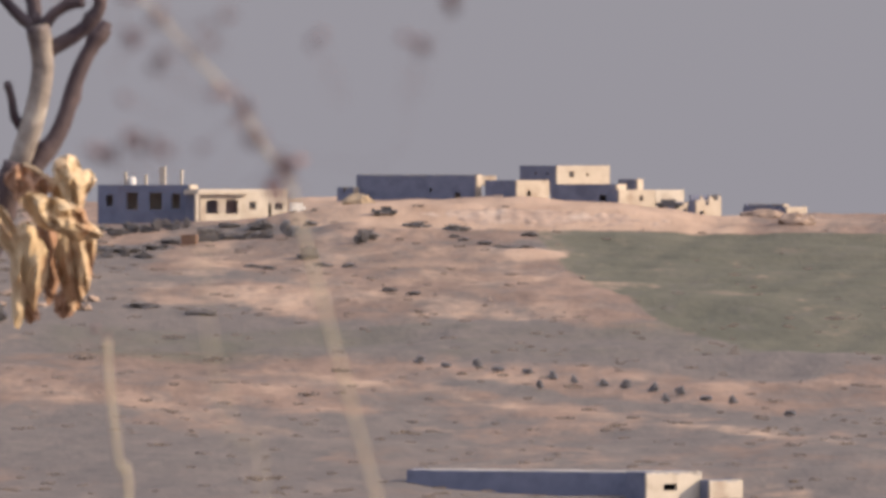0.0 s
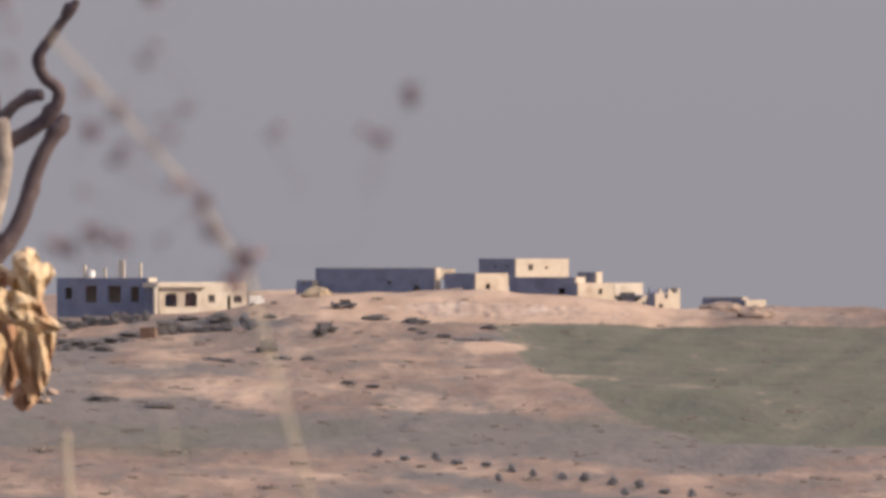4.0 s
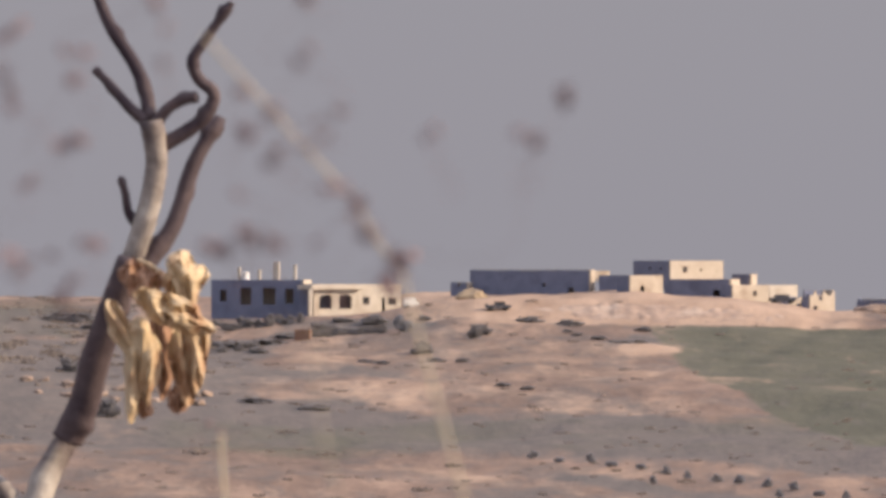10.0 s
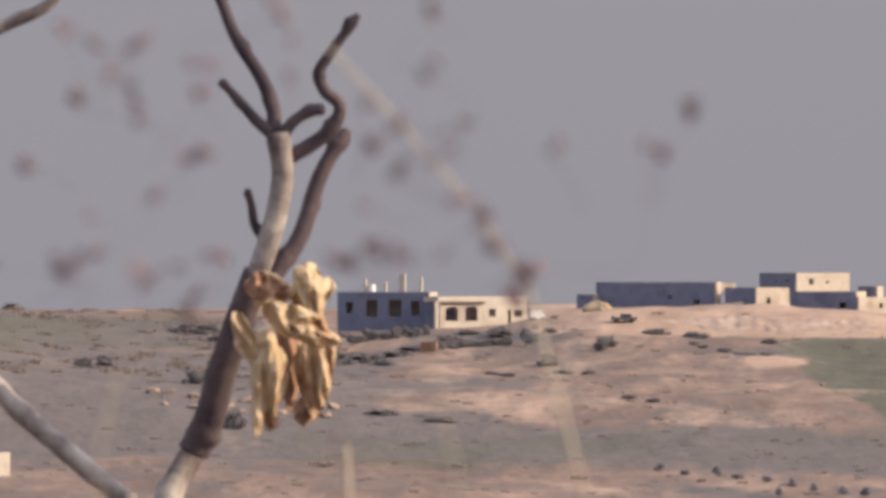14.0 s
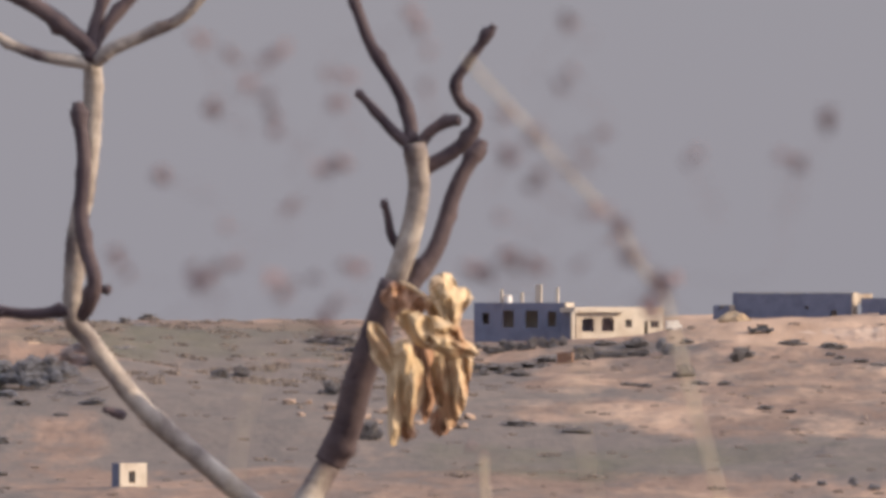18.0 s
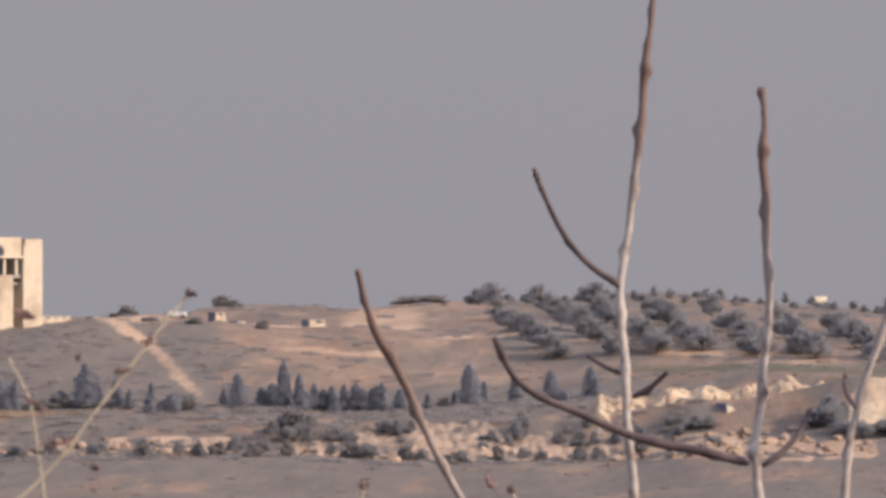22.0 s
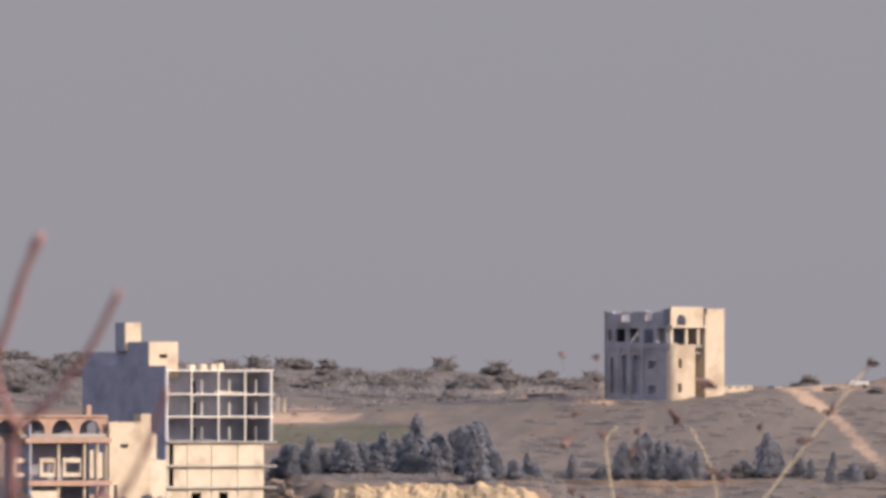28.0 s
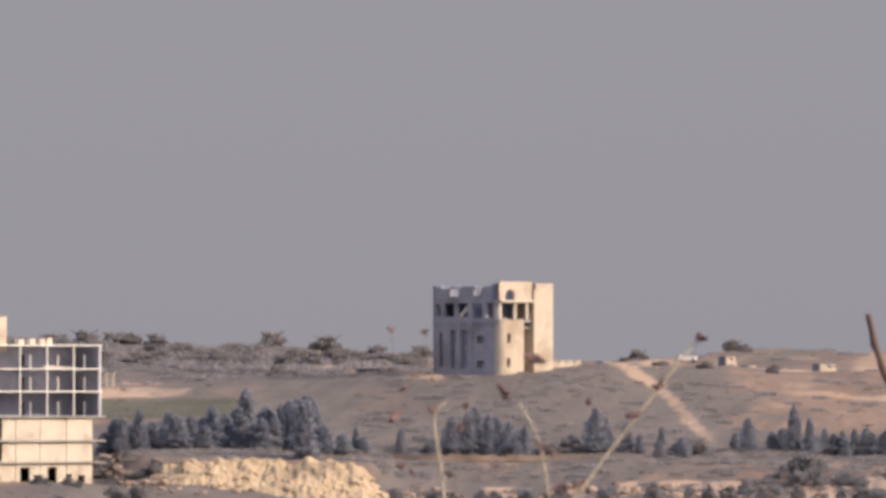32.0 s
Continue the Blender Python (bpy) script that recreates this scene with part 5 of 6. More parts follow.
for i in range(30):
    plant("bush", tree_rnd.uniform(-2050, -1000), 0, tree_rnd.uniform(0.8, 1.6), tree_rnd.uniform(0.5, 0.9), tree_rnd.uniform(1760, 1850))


def scrub_cover(name, label, spots, seed, mat, per=150, leaf=0.13):
    """Low growth spread over the ground, far too many to count."""
    rs = np.random.RandomState(seed)
    cs, sizes = [], []
    for bx, d, s in spots:
        a = bx / F
        x, y = d * math.sin(a), d * math.cos(a)
        cs.append((x, y))
        sizes.append(s)
    cs, sizes = np.array(cs), np.array(sizes)
    z = ground_z(cs[:, 0], cs[:, 1])
    n = len(cs)
    off = rs.normal(size=(n, per, 3))
    off /= np.linalg.norm(off, axis=2, keepdims=True)
    off *= rs.random_sample((n, per, 1)) ** 0.4
    off[..., :2] *= 1.7
    off[..., 2] = np.abs(off[..., 2]) * 0.42
    centre = np.concatenate([cs, z[:, None]], 1)[:, None, :] + off * sizes[:, None, None]
    a = rs.normal(size=(n, per, 3))
    a /= np.linalg.norm(a, axis=2, keepdims=True)
    b = np.cross(a, rs.normal(size=(n, per, 3)))
    b /= np.linalg.norm(b, axis=2, keepdims=True)
    e = (sizes[:, None, None] * rs.uniform(0.6, 1.4, (n, per, 1)) * leaf)
    v = np.stack([centre - a * e, centre + b * e, centre + a * e, centre - b * e * 0.8], 2).reshape(-1, 3)
    me = bpy.data.meshes.new(name)
    me.vertices.add(len(v))
    me.vertices.foreach_set("co", v.ravel())
    me.loops.add(len(v))
    me.loops.foreach_set("vertex_index", np.arange(len(v)))
    me.polygons.add(len(v) // 4)
    me.polygons.foreach_set("loop_start", np.arange(0, len(v), 4))
    me.update(calc_edges=True)
    me.materials.append(mat)
    return tagged(new(name, me), label, "scrub", kind="stuff")


spot_rnd = random.Random(17)
spots = []
for _ in range(5200):
    bx, d = spot_rnd.uniform(-5450, 1300), spot_rnd.uniform(1020, 1560)
    if bx > 380 and 1380 < d < 1545 and spot_rnd.random() < 0.8:
        continue
    if noise.noise(Vector((bx * 0.008, d * 0.02, 3.0))) < spot_rnd.uniform(-0.5, 0.5):
        continue
    spots.append((bx, d, spot_rnd.uniform(0.2, 0.6) * (1.8 if spot_rnd.random() < 0.06 else 1)))
for _ in range(260):
    spots.append((spot_rnd.uniform(-1950, -560), spot_rnd.uniform(1640, 1850), spot_rnd.uniform(0.6, 1.4)))
for _ in range(260):
    spots.append((spot_rnd.uniform(-1500, -420), spot_rnd.uniform(1430, 1610), spot_rnd.uniform(0.5, 1.3)))
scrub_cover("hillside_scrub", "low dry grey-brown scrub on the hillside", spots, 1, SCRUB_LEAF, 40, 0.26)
spots = []
for _ in range(1150):
    bx, d = spot_rnd.uniform(-5450, -3920), spot_rnd.uniform(1575, 1850)
    spots.append((bx, d, spot_rnd.uniform(0.7, 2.2)))
for _ in range(420):
    spots.append((spot_rnd.uniform(-3950, -1000), spot_rnd.uniform(1480, 1850), spot_rnd.uniform(0.4, 1.2)))
for _ in range(110):
    spots.append((spot_rnd.uniform(-2420, -1100), spot_rnd.uniform(1395, 1424), spot_rnd.uniform(0.5, 1.1)))
for _ in range(260):
    spots.append((spot_rnd.uniform(-3990, -2500), spot_rnd.uniform(1412, 1444), spot_rnd.uniform(0.5, 1.3)))
for _ in range(330):
    spots.append((spot_rnd.uniform(-4480, -2500), spot_rnd.uniform(1444, 1480), spot_rnd.uniform(0.5, 1.3)))
for _ in range(170):
    bx, d = spot_rnd.uniform(-4050, -3330), spot_rnd.uniform(1480, 1550)
    if abs(bx - (-3372 - (d - 1475) * 2.4)) > 45:
        spots.append((bx, d, spot_rnd.uniform(0.4, 1.1)))
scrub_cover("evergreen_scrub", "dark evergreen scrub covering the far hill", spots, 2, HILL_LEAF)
for bx, by, s in ((-82, -112, 1.0),):
    p = stand(bx, 1578)
    car = thing("white_van", along(p.x, p.y, p.z, 1, 0.2), "small white parked van beside the white house", "van")
    bm = boxes((-1.1, 1.1, -0.75, 0.75, 0.45, 1.15), (-1.1, 0.7, -0.7, 0.7, 1.153, 1.75))
    part("body", bm, PAINT_WHITE, car)
    part("windscreen", boxes((0.703, 0.74, -0.6, 0.6, 1.2, 1.65)), GLASS, car)
    for wx in (-0.7, 0.7):
        for wy in (-0.76, 0.76):
            bm = bmesh.new()
            bmesh.ops.create_cone(bm, cap_ends=True, segments=14, radius1=0.33, radius2=0.33, depth=0.2)
            part("wheel", bm, TYRE, car, "", pose(wx, wy, 0.33, 90))
p = stand(-3453, find_far(-3453, -2))
truck = thing("white_truck", along(p.x, p.y, p.z, 1, 0.1) @ Matrix.Scale(0.72, 4), "white box truck parked on the far slope", "truck")
part("cargo_box", boxes((-1.0, 2.2, -0.9, 0.9, 0.6, 1.5)), PAINT_WHITE, truck)
cab = part("cab", boxes((-2.1, -1.05, -0.85, 0.85, 0.55, 1.15), (-1.8, -1.05, -0.8, 0.8, 1.153, 1.75)), PAINT_WHITE, truck)
part("windscreen", boxes((-1.85, -1.804, -0.7, 0.7, 1.2, 1.65)), GLASS, cab)
for wx in (-1.5, 1.4):
    for wy in (-0.85, 0.85):
        bm = bmesh.new()
        bmesh.ops.create_cone(bm, cap_ends=True, segments=14, radius1=0.4, radius2=0.4, depth=0.22)
        part("wheel", bm, TYRE, truck, "", pose(wx, wy, 0.4, 90))
p = stand(575, 1584)
car = thing("wrecked_car", along(p.x, p.y, p.z, 1, 0.1), "dark wrecked car beside the whitewashed shed", "car")
part("body", boxes((-2.0, 2.0, -0.8, 0.8, 0.35, 0.9), (-1.2, 1.0, -0.7, 0.7, 0.903, 1.4)), CAR_DARK, car)
for wx in (-1.3, 1.3):
    for wy in (-0.8, 0.8):
        bm = bmesh.new()
        bmesh.ops.create_cone(bm, cap_ends=True, segments=14, radius1=0.32, radius2=0.32, depth=0.2)
        part("wheel", bm, TYRE, car, "", pose(wx, wy, 0.32, 90))


p = stand(72, find_far(72, -122))
pickup = thing("dark_pickup", along(p.x, p.y, p.z, 1, 0.25) @ Matrix.Scale(0.78, 4), "dark pickup with a rusty red roof parked below the barn", "pickup")
body = part("body", boxes((-2.4, 2.4, -0.85, 0.85, 0.4, 1.0), (-2.4, -2.3, -0.85, 0.85, 1.003, 1.3)), CAR_DARK, pickup)
cab = part("cab", boxes((-0.6, 1.3, -0.75, 0.75, 1.003, 1.6)), CAR_DARK, pickup)
part("windscreen", boxes((1.303, 1.33, -0.65, 0.65, 1.08, 1.5)), GLASS, cab)
part("side_window", boxes((-0.4, 1.1, -0.78, -0.753, 1.1, 1.5)), GLASS, cab)
part("roof", boxes((-0.65, 1.2, -0.78, 0.78, 1.603, 1.7)), RUST, cab, "rusty red roof")
for wx in (-1.5, 1.5):
    for wy in (-0.82, 0.82):
        bm = bmesh.new()
        bmesh.ops.create_cone(bm, cap_ends=True, segments=14, radius1=0.36, radius2=0.36, depth=0.2)
        part("wheel", bm, TYRE, pickup, "", pose(wx, wy, 0.36, 90))


# ---- the bare fig tree close to the tripod ----
def smooth_points(pts, steps=7):
    """A smooth course through the control points."""
    out = []
    p = [Vector(q) for q in pts]
    p = [p[0] * 2 - p[1]] + p + [p[-1] * 2 - p[-2]]
    for i in range(1, len(p) - 2):
        a, b, c, d = p[i - 1:i + 3]
        for k in range(steps):
            t = k / steps
            out.append(0.5 * ((2 * b) + (c - a) * t + (2 * a - 5 * b + 4 * c - d) * t * t + (3 * b - a - 3 * c + d) * t ** 3))
    out.append(p[-2])
    return out


def branch_mesh(pts, r0, r1, seed, sides=9, knots=0.3, every=0.055, bud=True, steps=7, young_reach=0.34):
    """A tapered, slightly knotty branch with swollen joints and a bud at its tip."""
    rnd = random.Random(seed)
    co = smooth_points(pts, steps)
    length = [0.0]
    for a, b in zip(co, co[1:]):
        length.append(length[-1] + (b - a).length)
    total = length[-1]
    bm = bmesh.new()
    age = bm.verts.layers.float.new("age")
    rings = []
    rough = 0.08 * min(1.0, total / len(co) / (1.5 * r0)) ** 1.5
    side = Vector((0, -1, 0))
    ph = rnd.uniform(0, 1)
    for i, q in enumerate(co):
        t = (co[min(i + 1, len(co) - 1)] - co[max(i - 1, 0)]).normalized()
        a = t.cross(side).normalized()
        b = a.cross(t)
        s = length[i] / total
        r = r0 + (r1 - r0) * s
        joint = (length[i] / every + ph) % 1.0
        swell = noise.noise(Vector((math.floor(length[i] / every + ph) * 1.7, seed * 0.31, 0.5)))
        node = knots * (0.8 + 1.2 * swell) * max(0, 1 - abs(joint - 0.5) * 6)
        turn = math.pi * (math.floor(length[i] / every + ph) % 2) + swell
        r *= (1 + 0.35 * node) * (min(1.0, 0.6 + 0.2 * i) if bud else 1.0)
        if bud and s > 0.9:
            r *= 1.18 if s < 0.97 else 0.85
        if bud:
            q = q + a * (math.sin(length[i] / every * math.pi + ph * 6) * r * 0.3)
        rings.append([bm.verts.new(q + (a * math.cos(2 * math.pi * k / sides) + b * math.sin(2 * math.pi * k / sides)) * r * (1 + 2.2 * node * max(0, math.cos(2 * math.pi * k / sides - turn))) * (1 + rough * rnd.uniform(-1, 1))) for k in range(sides)])
        for v in rings[-1]:
            v[age] = q.z
    high = max(v[age] for v in bm.verts)
    for v in bm.verts:
        v[age] = 1 - min(1.0, (high - v[age]) / young_reach)
    for u, v in zip(rings, rings[1:]):
        for k in range(sides):
            bm.faces.new([u[k], v[k], v[(k + 1) % sides], u[(k + 1) % sides]])
    bm.faces.new(rings[0])
    bm.faces.new(rings[-1][::-1])
    for f in bm.faces:
        f.smooth = True
    bmesh.ops.recalc_face_normals(bm, faces=bm.faces)
    return bm


FIG = []
FIG.append(("stem", [(-800, -3700), (-790, -2400), (-772, -1300), (-757, -560), (-790, -445), (-835, -402), (-925, -327), (-1006, -257), (-1066, -187), (-1118, -117), (-1144, -84), (-1144, -12), (-1138, 69), (-1121, 159), (-1111, 259), (-1110, 345), (-1113, 392)], 48, 34))
FIG.append(("branch", [(-1112, 370), (-1114, 401), (-1169, 441), (-1259, 496), (-1349, 581), (-1409, 651), (-1450, 731)], 34, 22))
FIG.append(("branch", [(-1112, 370), (-1109, 415), (-1084, 501), (-1071, 581), (-1064, 671)], 24, 16))
FIG.append(("branch", [(-1112, 370), (-1101, 408), (-1019, 521), (-984, 581), (-949, 661)], 26, 16))
FIG.append(("bough", [(-1112, 372), (-1080, 394), (-1019, 416), (-949, 456), (-891, 541), (-869, 621)], 26, 16))
FIG.append(("bough", [(-1114, 366), (-1179, 376), (-1244, 401), (-1294, 431), (-1314, 456)], 26, 14))
FIG.append(("sidebranch", [(-1128, -84), (-1111, -21), (-1119, 39), (-1130, 129), (-1129, 229), (-1133, 300)], 29, 24))
FIG.append(("branch", [(-1154, -72), (-1216, -72), (-1266, -67), (-1294, -60), (-1306, -32), (-1311, -4)], 24, 14))
FIG.append(("twig", [(-1271, -67), (-1291, -77), (-1304, -88)], 18, 14))
FIG.append(("twig", [(-1106, -27), (-1080, -27)], 14, 12))
FIG.append(("twig", [(-1051, -252), (-1091, -240)], 22, 12))
FIG.append(("stem", [(-757, -500), (-735, -420), (-708, -365), (-684, -328)], 54, 44))
FIG.append(("limb", [(-690, -336), (-662, -275), (-640, -192), (-612, -112), (-578, -18)], 58, 50))
FIG.append(("stem", [(-582, -38), (-573, -10), (-550, 59), (-533, 149), (-543, 227)], 40, 40))
FIG.append(("branch", [(-543, 227), (-553, 274), (-580, 339), (-620, 414), (-653, 489), (-670, 559)], 28, 18))
FIG.append(("branch", [(-547, 227), (-580, 254), (-615, 289), (-645, 319)], 24, 14))
FIG.append(("branch", [(-541, 172), (-525, 184), (-480, 204), (-445, 234), (-433, 274), (-460, 299), (-470, 334), (-445, 369), (-420, 404), (-399, 437)], 30, 16))
FIG.append(("branch", [(-535, 209), (-515, 244), (-490, 264), (-460, 274)], 24, 18))
FIG.append(("branch", [(-572, -70), (-555, -42), (-520, 19), (-485, 94), (-450, 179), (-422, 234)], 36, 26))
FIG.append(("twig", [(-552, 14), (-567, 38), (-583, 64), (-587, 99), (-594, 129)], 20, 13))
SHOOTS = []
SHOOTS.append(("shoot", [(-2250, -3650), (-2420, -2200), (-2610, -900), (-2647, -280), (-2659, -110), (-2667, 65), (-2644, 230), (-2627, 410), (-2617, 500), (-2611, 585)], 27, 13))
SHOOTS.append(("branch", [(-2671, 58), (-2729, 105), (-2774, 160), (-2804, 220), (-2820, 267)], 13, 10))
SHOOTS.append(("twig", [(-2667, -96), (-2699, -80), (-2726, -63)], 9, 7))
SHOOTS.append(("twig", [(-2647, -136), (-2614, -118), (-2583, -92)], 13, 9))
SHOOTS.append(("shoot", [(-2230, -3600), (-2330, -2200), (-2400, -900), (-2424, -285), (-2434, -235), (-2419, -130), (-2407, 10), (-2409, 160), (-2417, 280), (-2411, 340), (-2418, 410)], 28, 14))
SHOOTS.append(("branch", [(-2439, -252), (-2529, -235), (-2659, -200), (-2784, -148), (-2854, -102), (-2893, -33)], 20, 12))
SHOOTS.append(("branch", [(-2417, -258), (-2369, -220), (-2344, -190), (-2330, -156)], 14, 9))
SHOOTS.append(("shoot", [(-2200, -3600), (-2230, -2200), (-2265, -900), (-2269, -285), (-2251, -165), (-2199, 0), (-2154, 160), (-2124, 280), (-2107, 372)], 27, 13))
SHOOTS.append(("twig", [(-2251, -155), (-2269, -128), (-2272, -98)], 10, 8))
SHOOTS.append(("shoot", [(-2140, -3600), (-2050, -2200), (-1970, -900), (-1974, -285), (-1982, -130), (-1994, 5), (-2017, 130), (-2031, 217)], 20, 12))
SHOOTS.append(("shoot", [(-2160, -3600), (-2110, -2200), (-2060, -900), (-2059, -285), (-2066, -160), (-2059, -53)], 20, 11))
SHOOTS.append(("shoot", [(-2100, -3600), (-1960, -2200), (-1830, -900), (-1803, -285), (-1799, -130), (-1814, -20), (-1826, 65)], 20, 12))
SHOOTS.append(("shoot", [(-2080, -3600), (-1930, -2200), (-1790, -900), (-1751, -285), (-1727, -90), (-1699, 90), (-1697, 280), (-1716, 355), (-1713, 498)], 30, 14))
SHOOTS.append(("shoot", [(-2060, -3600), (-1800, -2200), (-1500, -900), (-1425, -315), (-1414, -219), (-1397, -159), (-1383, -119)], 18, 12))
SHOOTS.append(("shoot", [(-2280, -3600), (-2480, -2000), (-2620, -1000), (-2700, -640), (-2765, -470), (-2840, -399), (-2910, -374), (-2965, -294), (-3010, -198), (-3060, -98), (-3096, -28), (-3121, 37), (-3135, 88)], 20, 14))
THICKET = []
THICKET.append(("shoot", [(-5000, -5300), (-5010, -2500), (-5015, -500), (-4999, -27), (-4979, 52), (-4944, 161), (-4898, 275)], 19, 16))
THICKET.append(("shoot", [(-4985, -5300), (-4980, -2500), (-4970, -900), (-4959, -295), (-4947, -186), (-4941, -72), (-4870, -8), (-4815, 72), (-4759, 173)], 24, 14))
THICKET.append(("branch", [(-4943, -77), (-4979, 32), (-5009, 121)], 14, 10))
THICKET.append(("shoot", [(-4960, -5300), (-4930, -2500), (-4850, -900), (-4815, -295), (-4771, -216), (-4731, -142), (-4696, -62), (-4677, 2)], 18, 11))

def woody(name, label, category, shapes, d, base, mats, spread=0.05):
    """A bush or tree from the courses of its limbs; what runs below the view reaches just into the ground."""
    foot = stand(base, d)
    low = min(by for _, pts, _, _ in shapes for _, by in pts)
    sunk = (foot.z - 0.15 - EYE) / d * F
    press = (sunk + 450) / (low + 450)
    shapes = [(kind, [(bx, by if by > -450 else -450 + (by + 450) * press) for bx, by in pts], w0, w1) for kind, pts, w0, w1 in shapes]
    ob = thing(name, Matrix.Translation(foot), label, category)
    rnd = random.Random(len(shapes))
    for i, (kind, pts, w0, w1) in enumerate(shapes):
        n = len(pts)
        lean = rnd.uniform(-spread, spread)
        front = 0.028 if kind == "sidebranch" else 0.0
        kind = "branch" if front else kind
        co = [sight(bx, by, d - front * min(1, j) + lean * (j / n) * (2 if kind == "shoot" else 1)) - foot for j, (bx, by) in enumerate(pts)]
        k = d / F / 2 * (0.9 if name == "fig_sapling" else 1.0)
        part(kind, branch_mesh(co, w0 * k, w1 * k, i + d, steps=10 if n < 6 else 9, bud=kind not in ("stem", "limb"), knots=0.1 if kind in ("stem", "limb") else (0.42 if kind in ("shoot", "twig") else 0.2), every=0.083 if kind == "stem" else 0.0061 * d, young_reach=0.038 * d), mats[kind], ob)
    return ob


woody("fig_tree", "bare fig tree with smooth grey bark and dark forked branches", "tree", FIG, 9.0, -800,
      {"stem": BARK, "limb": BARK_DARK, "bough": BARK, "branch": BARK_DARK, "twig": BARK_DARK})
woody("fig_sapling", "cluster of upright bare fig shoots with pale bark", "sapling", SHOOTS, 15.0, -2150,
      {"branch": BARK_DARK, "twig": BARK_DARK, "shoot": BARK_YOUNG}, 0.1)
woody("thicket_shrub", "thin reddish bare shrub close by", "shrub", THICKET, 2.6, -4980, {"shoot": BARK_RED, "branch": BARK_RED})


# the withered leaf that hangs on the fig tree
def lobe_mesh(w, h, lean, seed, puff):
    """A puffed, crumpled lobe: a shell bulging outwards with sharp creases and a torn rim."""
    bm = bmesh.new()
    na, nr = 26, 9
    grid = []
    for j in range(nr + 1):
        r = j / nr
        row = []
        for i in range(na):
            a = 2 * math.pi * i / na
            rim = 1 + 0.42 * noise.noise(Vector((math.cos(a) * 1.6, math.sin(a) * 1.6, seed * 2.1))) + 0.12 * noise.noise(Vector((math.cos(a) * 5, math.sin(a) * 5, seed)))
            x, z = math.cos(a) * r * rim, math.sin(a) * r * rim
            q = Vector((x * 1.1 + seed * 3.1, z * 0.8, seed * 1.7))
            fold = Vector((x * 1.5 + seed * 3.1 + 0.3 * z, z * 0.5, seed * 1.7))
            crease = 1 - 1.6 * abs(noise.noise(fold * 1.25)) - 0.85 * abs(noise.noise(q * 2.1))
            y = -w * (puff * (1 - r * r) + 0.37 * crease + 0.035 * noise.noise(q * 5))
            slim = 0.80 + 0.22 * z if h > 1.2 * w else 1.0
            row.append(bm.verts.new((x * slim * w / 2, y, z * h / 2)))
        grid.append(row)
    for j in range(1, nr):
        for i in range(na):
            bm.faces.new([grid[j][i], grid[j + 1][i], grid[j + 1][(i + 1) % na], grid[j][(i + 1) % na]])
    for i in range(na):
        bm.faces.new([grid[0][0], grid[1][i], grid[1][(i + 1) % na]])
    bmesh.ops.delete(bm, geom=[v for v in bm.verts if not v.link_faces], context="VERTS")
    bmesh.ops.solidify(bm, geom=bm.faces[:], thickness=0.0004)
    bmesh.ops.rotate(bm, verts=bm.verts, cent=(0, 0, 0), matrix=Matrix.Rotation(radians(lean), 3, "Y"))
    return bm


LEAF_D = 8.93
leaf_foot = sight(-545, -60, LEAF_D)
leaf = thing("withered_leaf", Matrix.Translation(leaf_foot), "crumpled dry golden leaf hanging on a fig branch", "leaf")
# first two brown lobes paint shade at the top and hollow, the rest are tips
for i, (bx, by, w, h, lean, puff, brown) in enumerate((
        (-482, -62, 96, 106, 0, 0.25, 0), (-508, -110, 158, 66, 22, 0.2, 0), (-590, -152, 54, 132, -28, 0.25, 0), (-562, -214, 92, 160, 6, 0.25, 0),
        (-476, -198, 100, 156, -6, 0.25, 0), (-556, -58, 90, 74, 30, 0.15, 1), (-522, -185, 70, 130, 0, 0.1, 1), (-555, -276, 40, 44, 0, 0.2, 1), (-494, -262, 46, 50, 20, 0.2, 1))):
    deep = (0.0, -0.020, -0.008, -0.004, 0.0, 0.01, 0.016, 0.0, 0.0)[i]
    part("leaf_lobe", lobe_mesh(w * 0.92 * LEAF_D / F, h * LEAF_D / F, lean, i + 1, puff), LEAF_BROWN_SHADE if brown else DRY_LEAF, leaf, "dark brown leaf lobe for tips and shaded hollows" if brown else "",
         Matrix.Translation(sight(bx, by, LEAF_D + deep) - leaf_foot))
part("leaf_stalk", branch_mesh([sight(-565, -20, LEAF_D + 0.03) - leaf_foot, sight(-540, -30, LEAF_D) - leaf_foot, sight(-505, -60, LEAF_D) - leaf_foot], 0.0022, 0.0016, 3, 6, 0, 1, False), DRY_LEAF, leaf)


# ---- dry weeds ----
def seed_head_mesh(seed):
    """A dried flower head: a few curled bracts round a small core, one unit across."""
    rnd = random.Random(seed)
    bm = bmesh.new()
    bmesh.ops.create_icosphere(bm, subdivisions=2, radius=0.5)
    for i, v in enumerate(bm.verts):
        v.co *= rnd.uniform(0.85, 1.25) if rnd.random() < 0.3 else rnd.uniform(0.3, 0.6)
    return bm


HEADS = [mesh_of("seed_head", seed_head_mesh(i), SEED) for i in range(5)]
PODS = [mesh_of("seed_pod", seed_head_mesh(i), SEED_DARK) for i in range(5)]


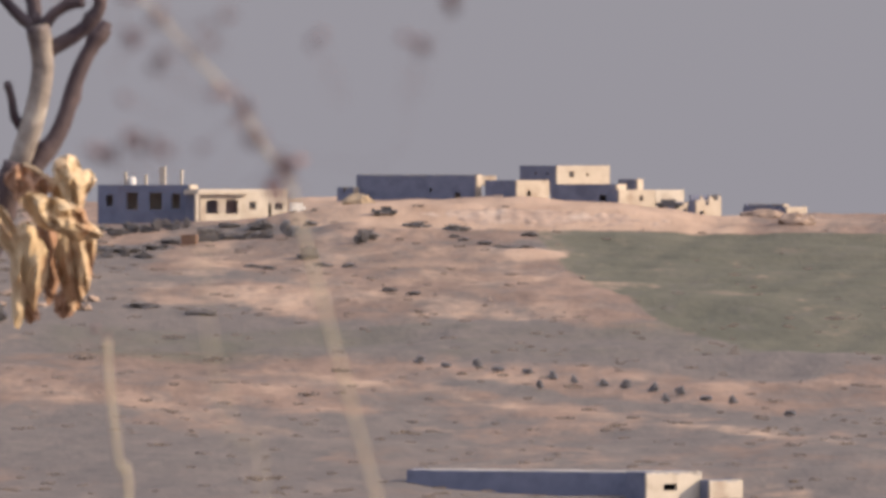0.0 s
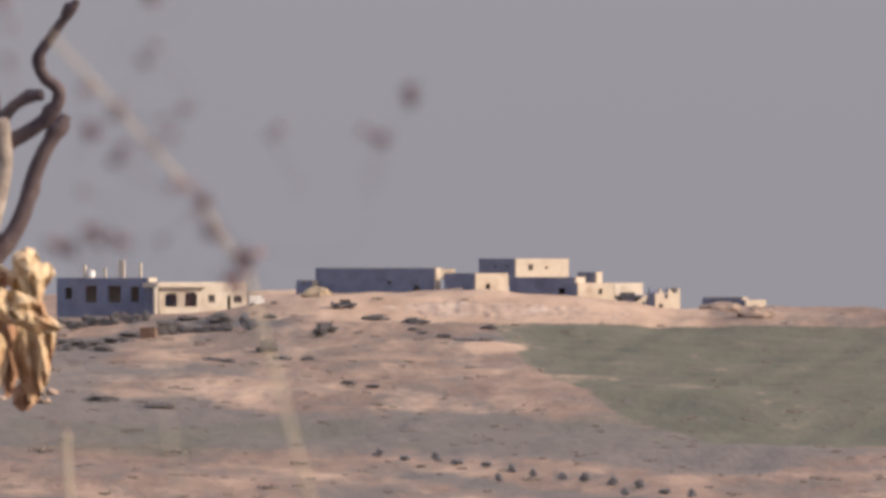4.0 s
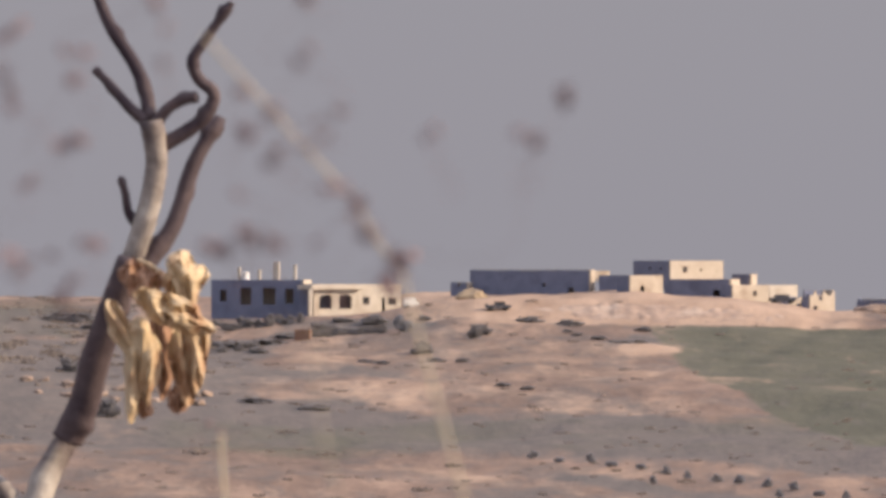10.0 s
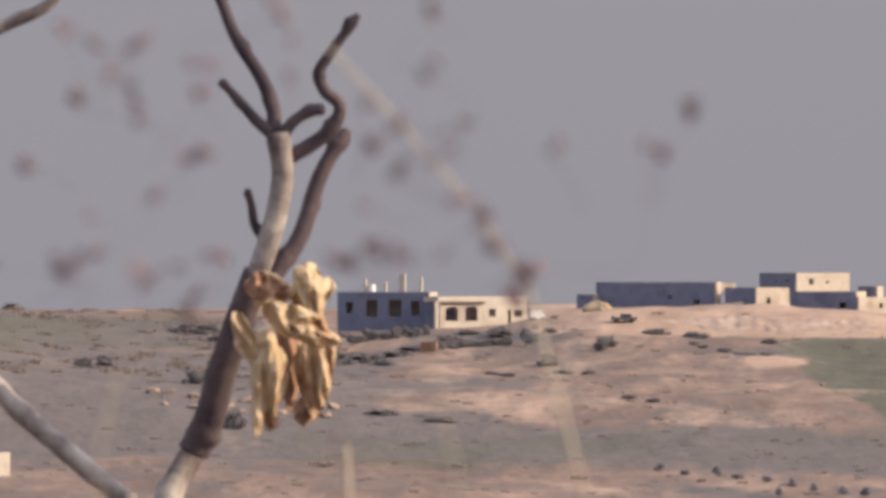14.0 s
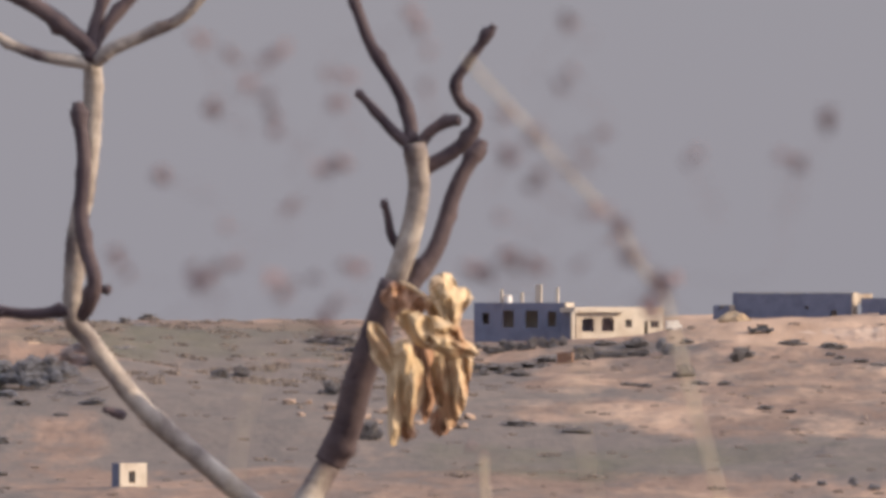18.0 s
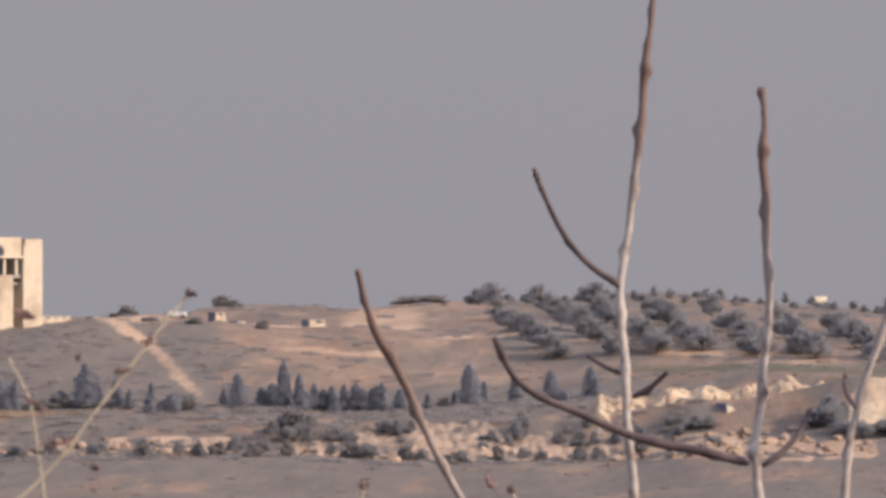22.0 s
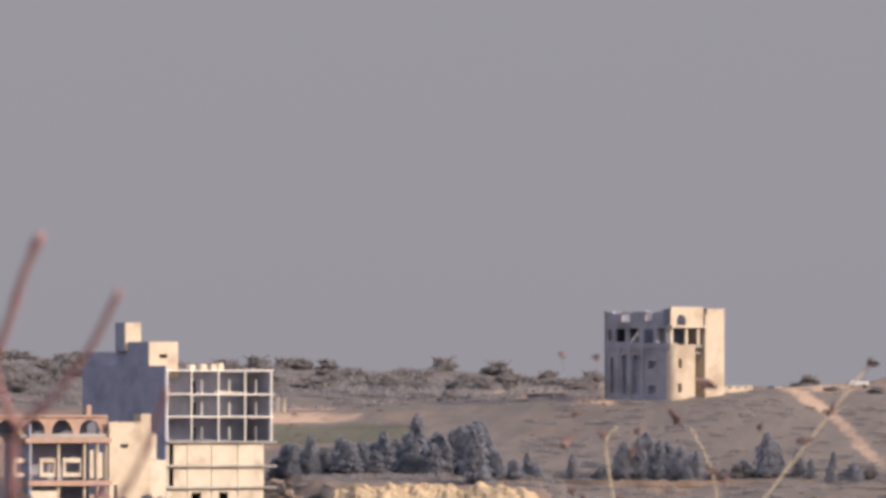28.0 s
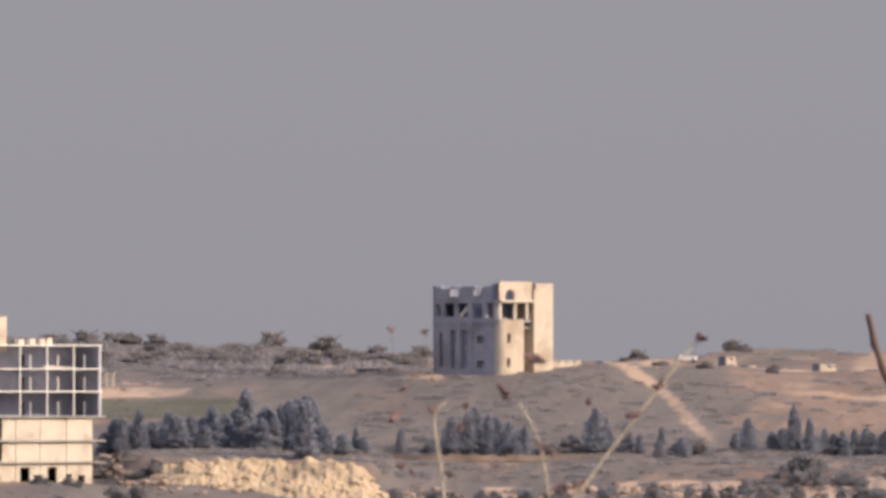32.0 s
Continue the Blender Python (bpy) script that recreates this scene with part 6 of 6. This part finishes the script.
def weed(label, d, base, stalks, heads, size, thin, group="dry weeds"):
    """A dry weed: straw stalks, and seed heads on hair-thin stems of their own."""
    foot = stand(base, d)
    ob = thing("dry_weed", Matrix.Translation(foot), label, "weed", group)
    rnd = random.Random(base)
    k = d / F
    drop = (foot.z - EYE) / k
    hold = []
    for pts, w0, w1, *bark in stalks:
        (ax, ay), (cx, cy) = pts[0], pts[1]
        on = (2 * ax - cx, 2 * ay - cy)
        full = list(pts) if bark else [(base + (ax - base) * 0.3, drop - 60)] + [(on[0] + (base - on[0]) * q * 0.6, on[1] + (drop - on[1]) * q) for q in (0.7, 0.35, 0.12)] + [on] + list(pts)
        co = [sight(bx, by, d) - foot for bx, by in full]
        part("stalk", branch_mesh(co, w0 * k / 2, w1 * k / 2, w0 + base, 6, 0.15, 0.06, False), bark[0] if bark else STRAW, ob)
        hold += [Vector((bx, by)) for bx, by in pts]
    if d < 3:
        heads = heads + [(bx + rnd.uniform(-44, 44), by + rnd.uniform(-30, 26)) for bx, by in heads if rnd.random() < 0.6]
    for bx, by in sorted(heads, key=lambda h: h[1]):
        near = [h for h in hold if h.y < by - 10] or [Vector((base, by - 500))]
        j = min(near, key=lambda h: (h - Vector((bx, by))).length)
        root = sight(j.x, j.y, d) - foot
        head = sight(bx, by, d) - foot
        mid = (root + head) / 2 + Vector((rnd.uniform(-0.01, 0.01), 0, rnd.uniform(-0.01, 0.0)))
        hold.append(Vector(((bx + j.x) / 2, (by + j.y) / 2)))
        hold.append(Vector((bx, by)))
        part("stem", branch_mesh([root, mid, head], thin * k / 2, thin * k / 2 * 0.7, bx, 5, 0, 1, False, 5), SEED, ob)
        s = size * k * rnd.uniform(0.75, 1.3)
        o = new("seed_head", rnd.choice(PODS if d > 5 else HEADS))
        o.parent = ob
        o.matrix_local = Matrix.Translation(head) @ Euler((rnd.uniform(-1, 1), rnd.uniform(-1, 1), rnd.uniform(0, 6))).to_matrix().to_4x4() @ Matrix.Diagonal((s * rnd.uniform(1.0, 1.9), s, s * rnd.uniform(0.7, 1.0), 1))
    return ob


weed("dry straw weed with small dark seed heads", 8.0, -3760,
     [([(-3836, -401), (-3688, -276), (-3582, -144), (-3503, -42), (-3430, 50)], 7.5, 4.5), ([(-3869, -401), (-3880, -269), (-3888, -188), (-3900, -96), (-3880, -66)], 6, 4),
      ([(-3672, -401), (-3690, -289), (-3712, -148), (-3750, -68)], 5, 3)],
     [(-3430, 50), (-3503, -36), (-3548, -90), (-3644, -212), (-3954, -43), (-3907, -80), (-3844, -73), (-3973, -91), (-3875, -193), (-3912, -284), (-3905, -314), (-3857, -254), (-3712, -144), (-3672, -220),
      (-3597, -257), (-3917, 57), (-3978, 62), (-3722, 12), (-3627, -68), (-3777, -48), (-3690, -160), (-3790, -180), (-3800, -280), (-3940, -190), (-3960, -180), (-3600, -300), (-3855, -110)], 21, 1.2)
weed("dry branching weed with curled seed pods", 13.0, -1600,
     [([(-1570, -315), (-1590, -239), (-1625, -189), (-1660, -134)], 4, 2.5), ([(-1532, -305), (-1475, -239), (-1429, -179), (-1387, -127)], 4, 2.5), ([(-1518, -219), (-1516, -139), (-1518, -59)], 3.5, 2)],
     [(-1920, -119), (-1880, -161), (-1865, -219), (-1690, -24), (-1665, -99), (-1620, -114), (-1705, -179), (-1593, 89), (-1570, 61), (-1540, 6), (-1720, -280), (-1625, -189),
      (-1590, -254), (-1520, -111), (-1419, -169), (-1775, -119), (-1655, -139)], 22, 1.3)
weed("tall dry weed with reddish seed heads against the sky", 1.4, -230,
     [([(-190, -520), (-240, -300), (-250, -120)], 5, 3)],
     [(-337, 156), (-247, 226), (-337, 236), (-272, 181), (-387, 100), (-327, 15), (-247, 15), (-106, -30), (-56, 196), (110, 206), (185, 271), (-267, 442), (-262, 356), (-176, 80), (-217, 110), (-146, 30),
      (-208, -93), (-385, 279), (-375, 199), (-315, 174), (-415, -1), (-365, 14), (-515, 394), (-520, 329)], 30, 1.2)
weed("slender dry weed with reddish seed heads among branches", 1.5, -820,
     [([(-860, -500), (-850, -300), (-800, -150)], 6, 3)],
     [(-695, 349), (-680, 299), (-775, 394), (-835, 334), (-870, 389), (-986, 164), (-895, 299), (-790, 279), (-1046, -1), (-890, 14), (-930, 9), (-790, -12), (-665, 14), (-675, -52), (-1071, 34),
      (-698, 186), (-758, 120), (-874, 80), (-864, 15), (-753, -20), (-698, -80), (-914, 406), (-548, 462), (-1444, 144), (-1515, 116), (-1169, -131)], 28, 1.0)
weed("small dry weed with a thin stalk", 12.0, -2980,
     [([(-2830, -408), (-2840, -352), (-2860, -302)], 5, 3), ([(-3114, -408), (-3127, -352), (-3122, -292)], 5, 3)],
     [(-2860, -302), (-2826, -330), (-2900, -290), (-2930, -320), (-3122, -292), (-3140, -340), (-3200, -330), (-3090, -345)], 22, 1.1)
weed("leaning pale straw stalk with a red-brown top and seed tufts", 1.8, 30,
     [([(60, -612), (-5, -380), (-55, -200), (-85, -90), (-100, -35)], 14, 7), ([(-97, -45), (-140, 10), (-180, 80), (-260, 170), (-350, 270), (-450, 380)], 8, 5, STRAW)],
     [(-100, -30), (-112, -10), (-85, -12), (-178, 84), (-190, 60)], 34, 1.2)
weed("pale upright straw stalk", 2.6, -400,
     [([(-397, -551), (-414, -413), (-419, -324)], 13, 8)], [(-419, -324)], 18, 1.2)
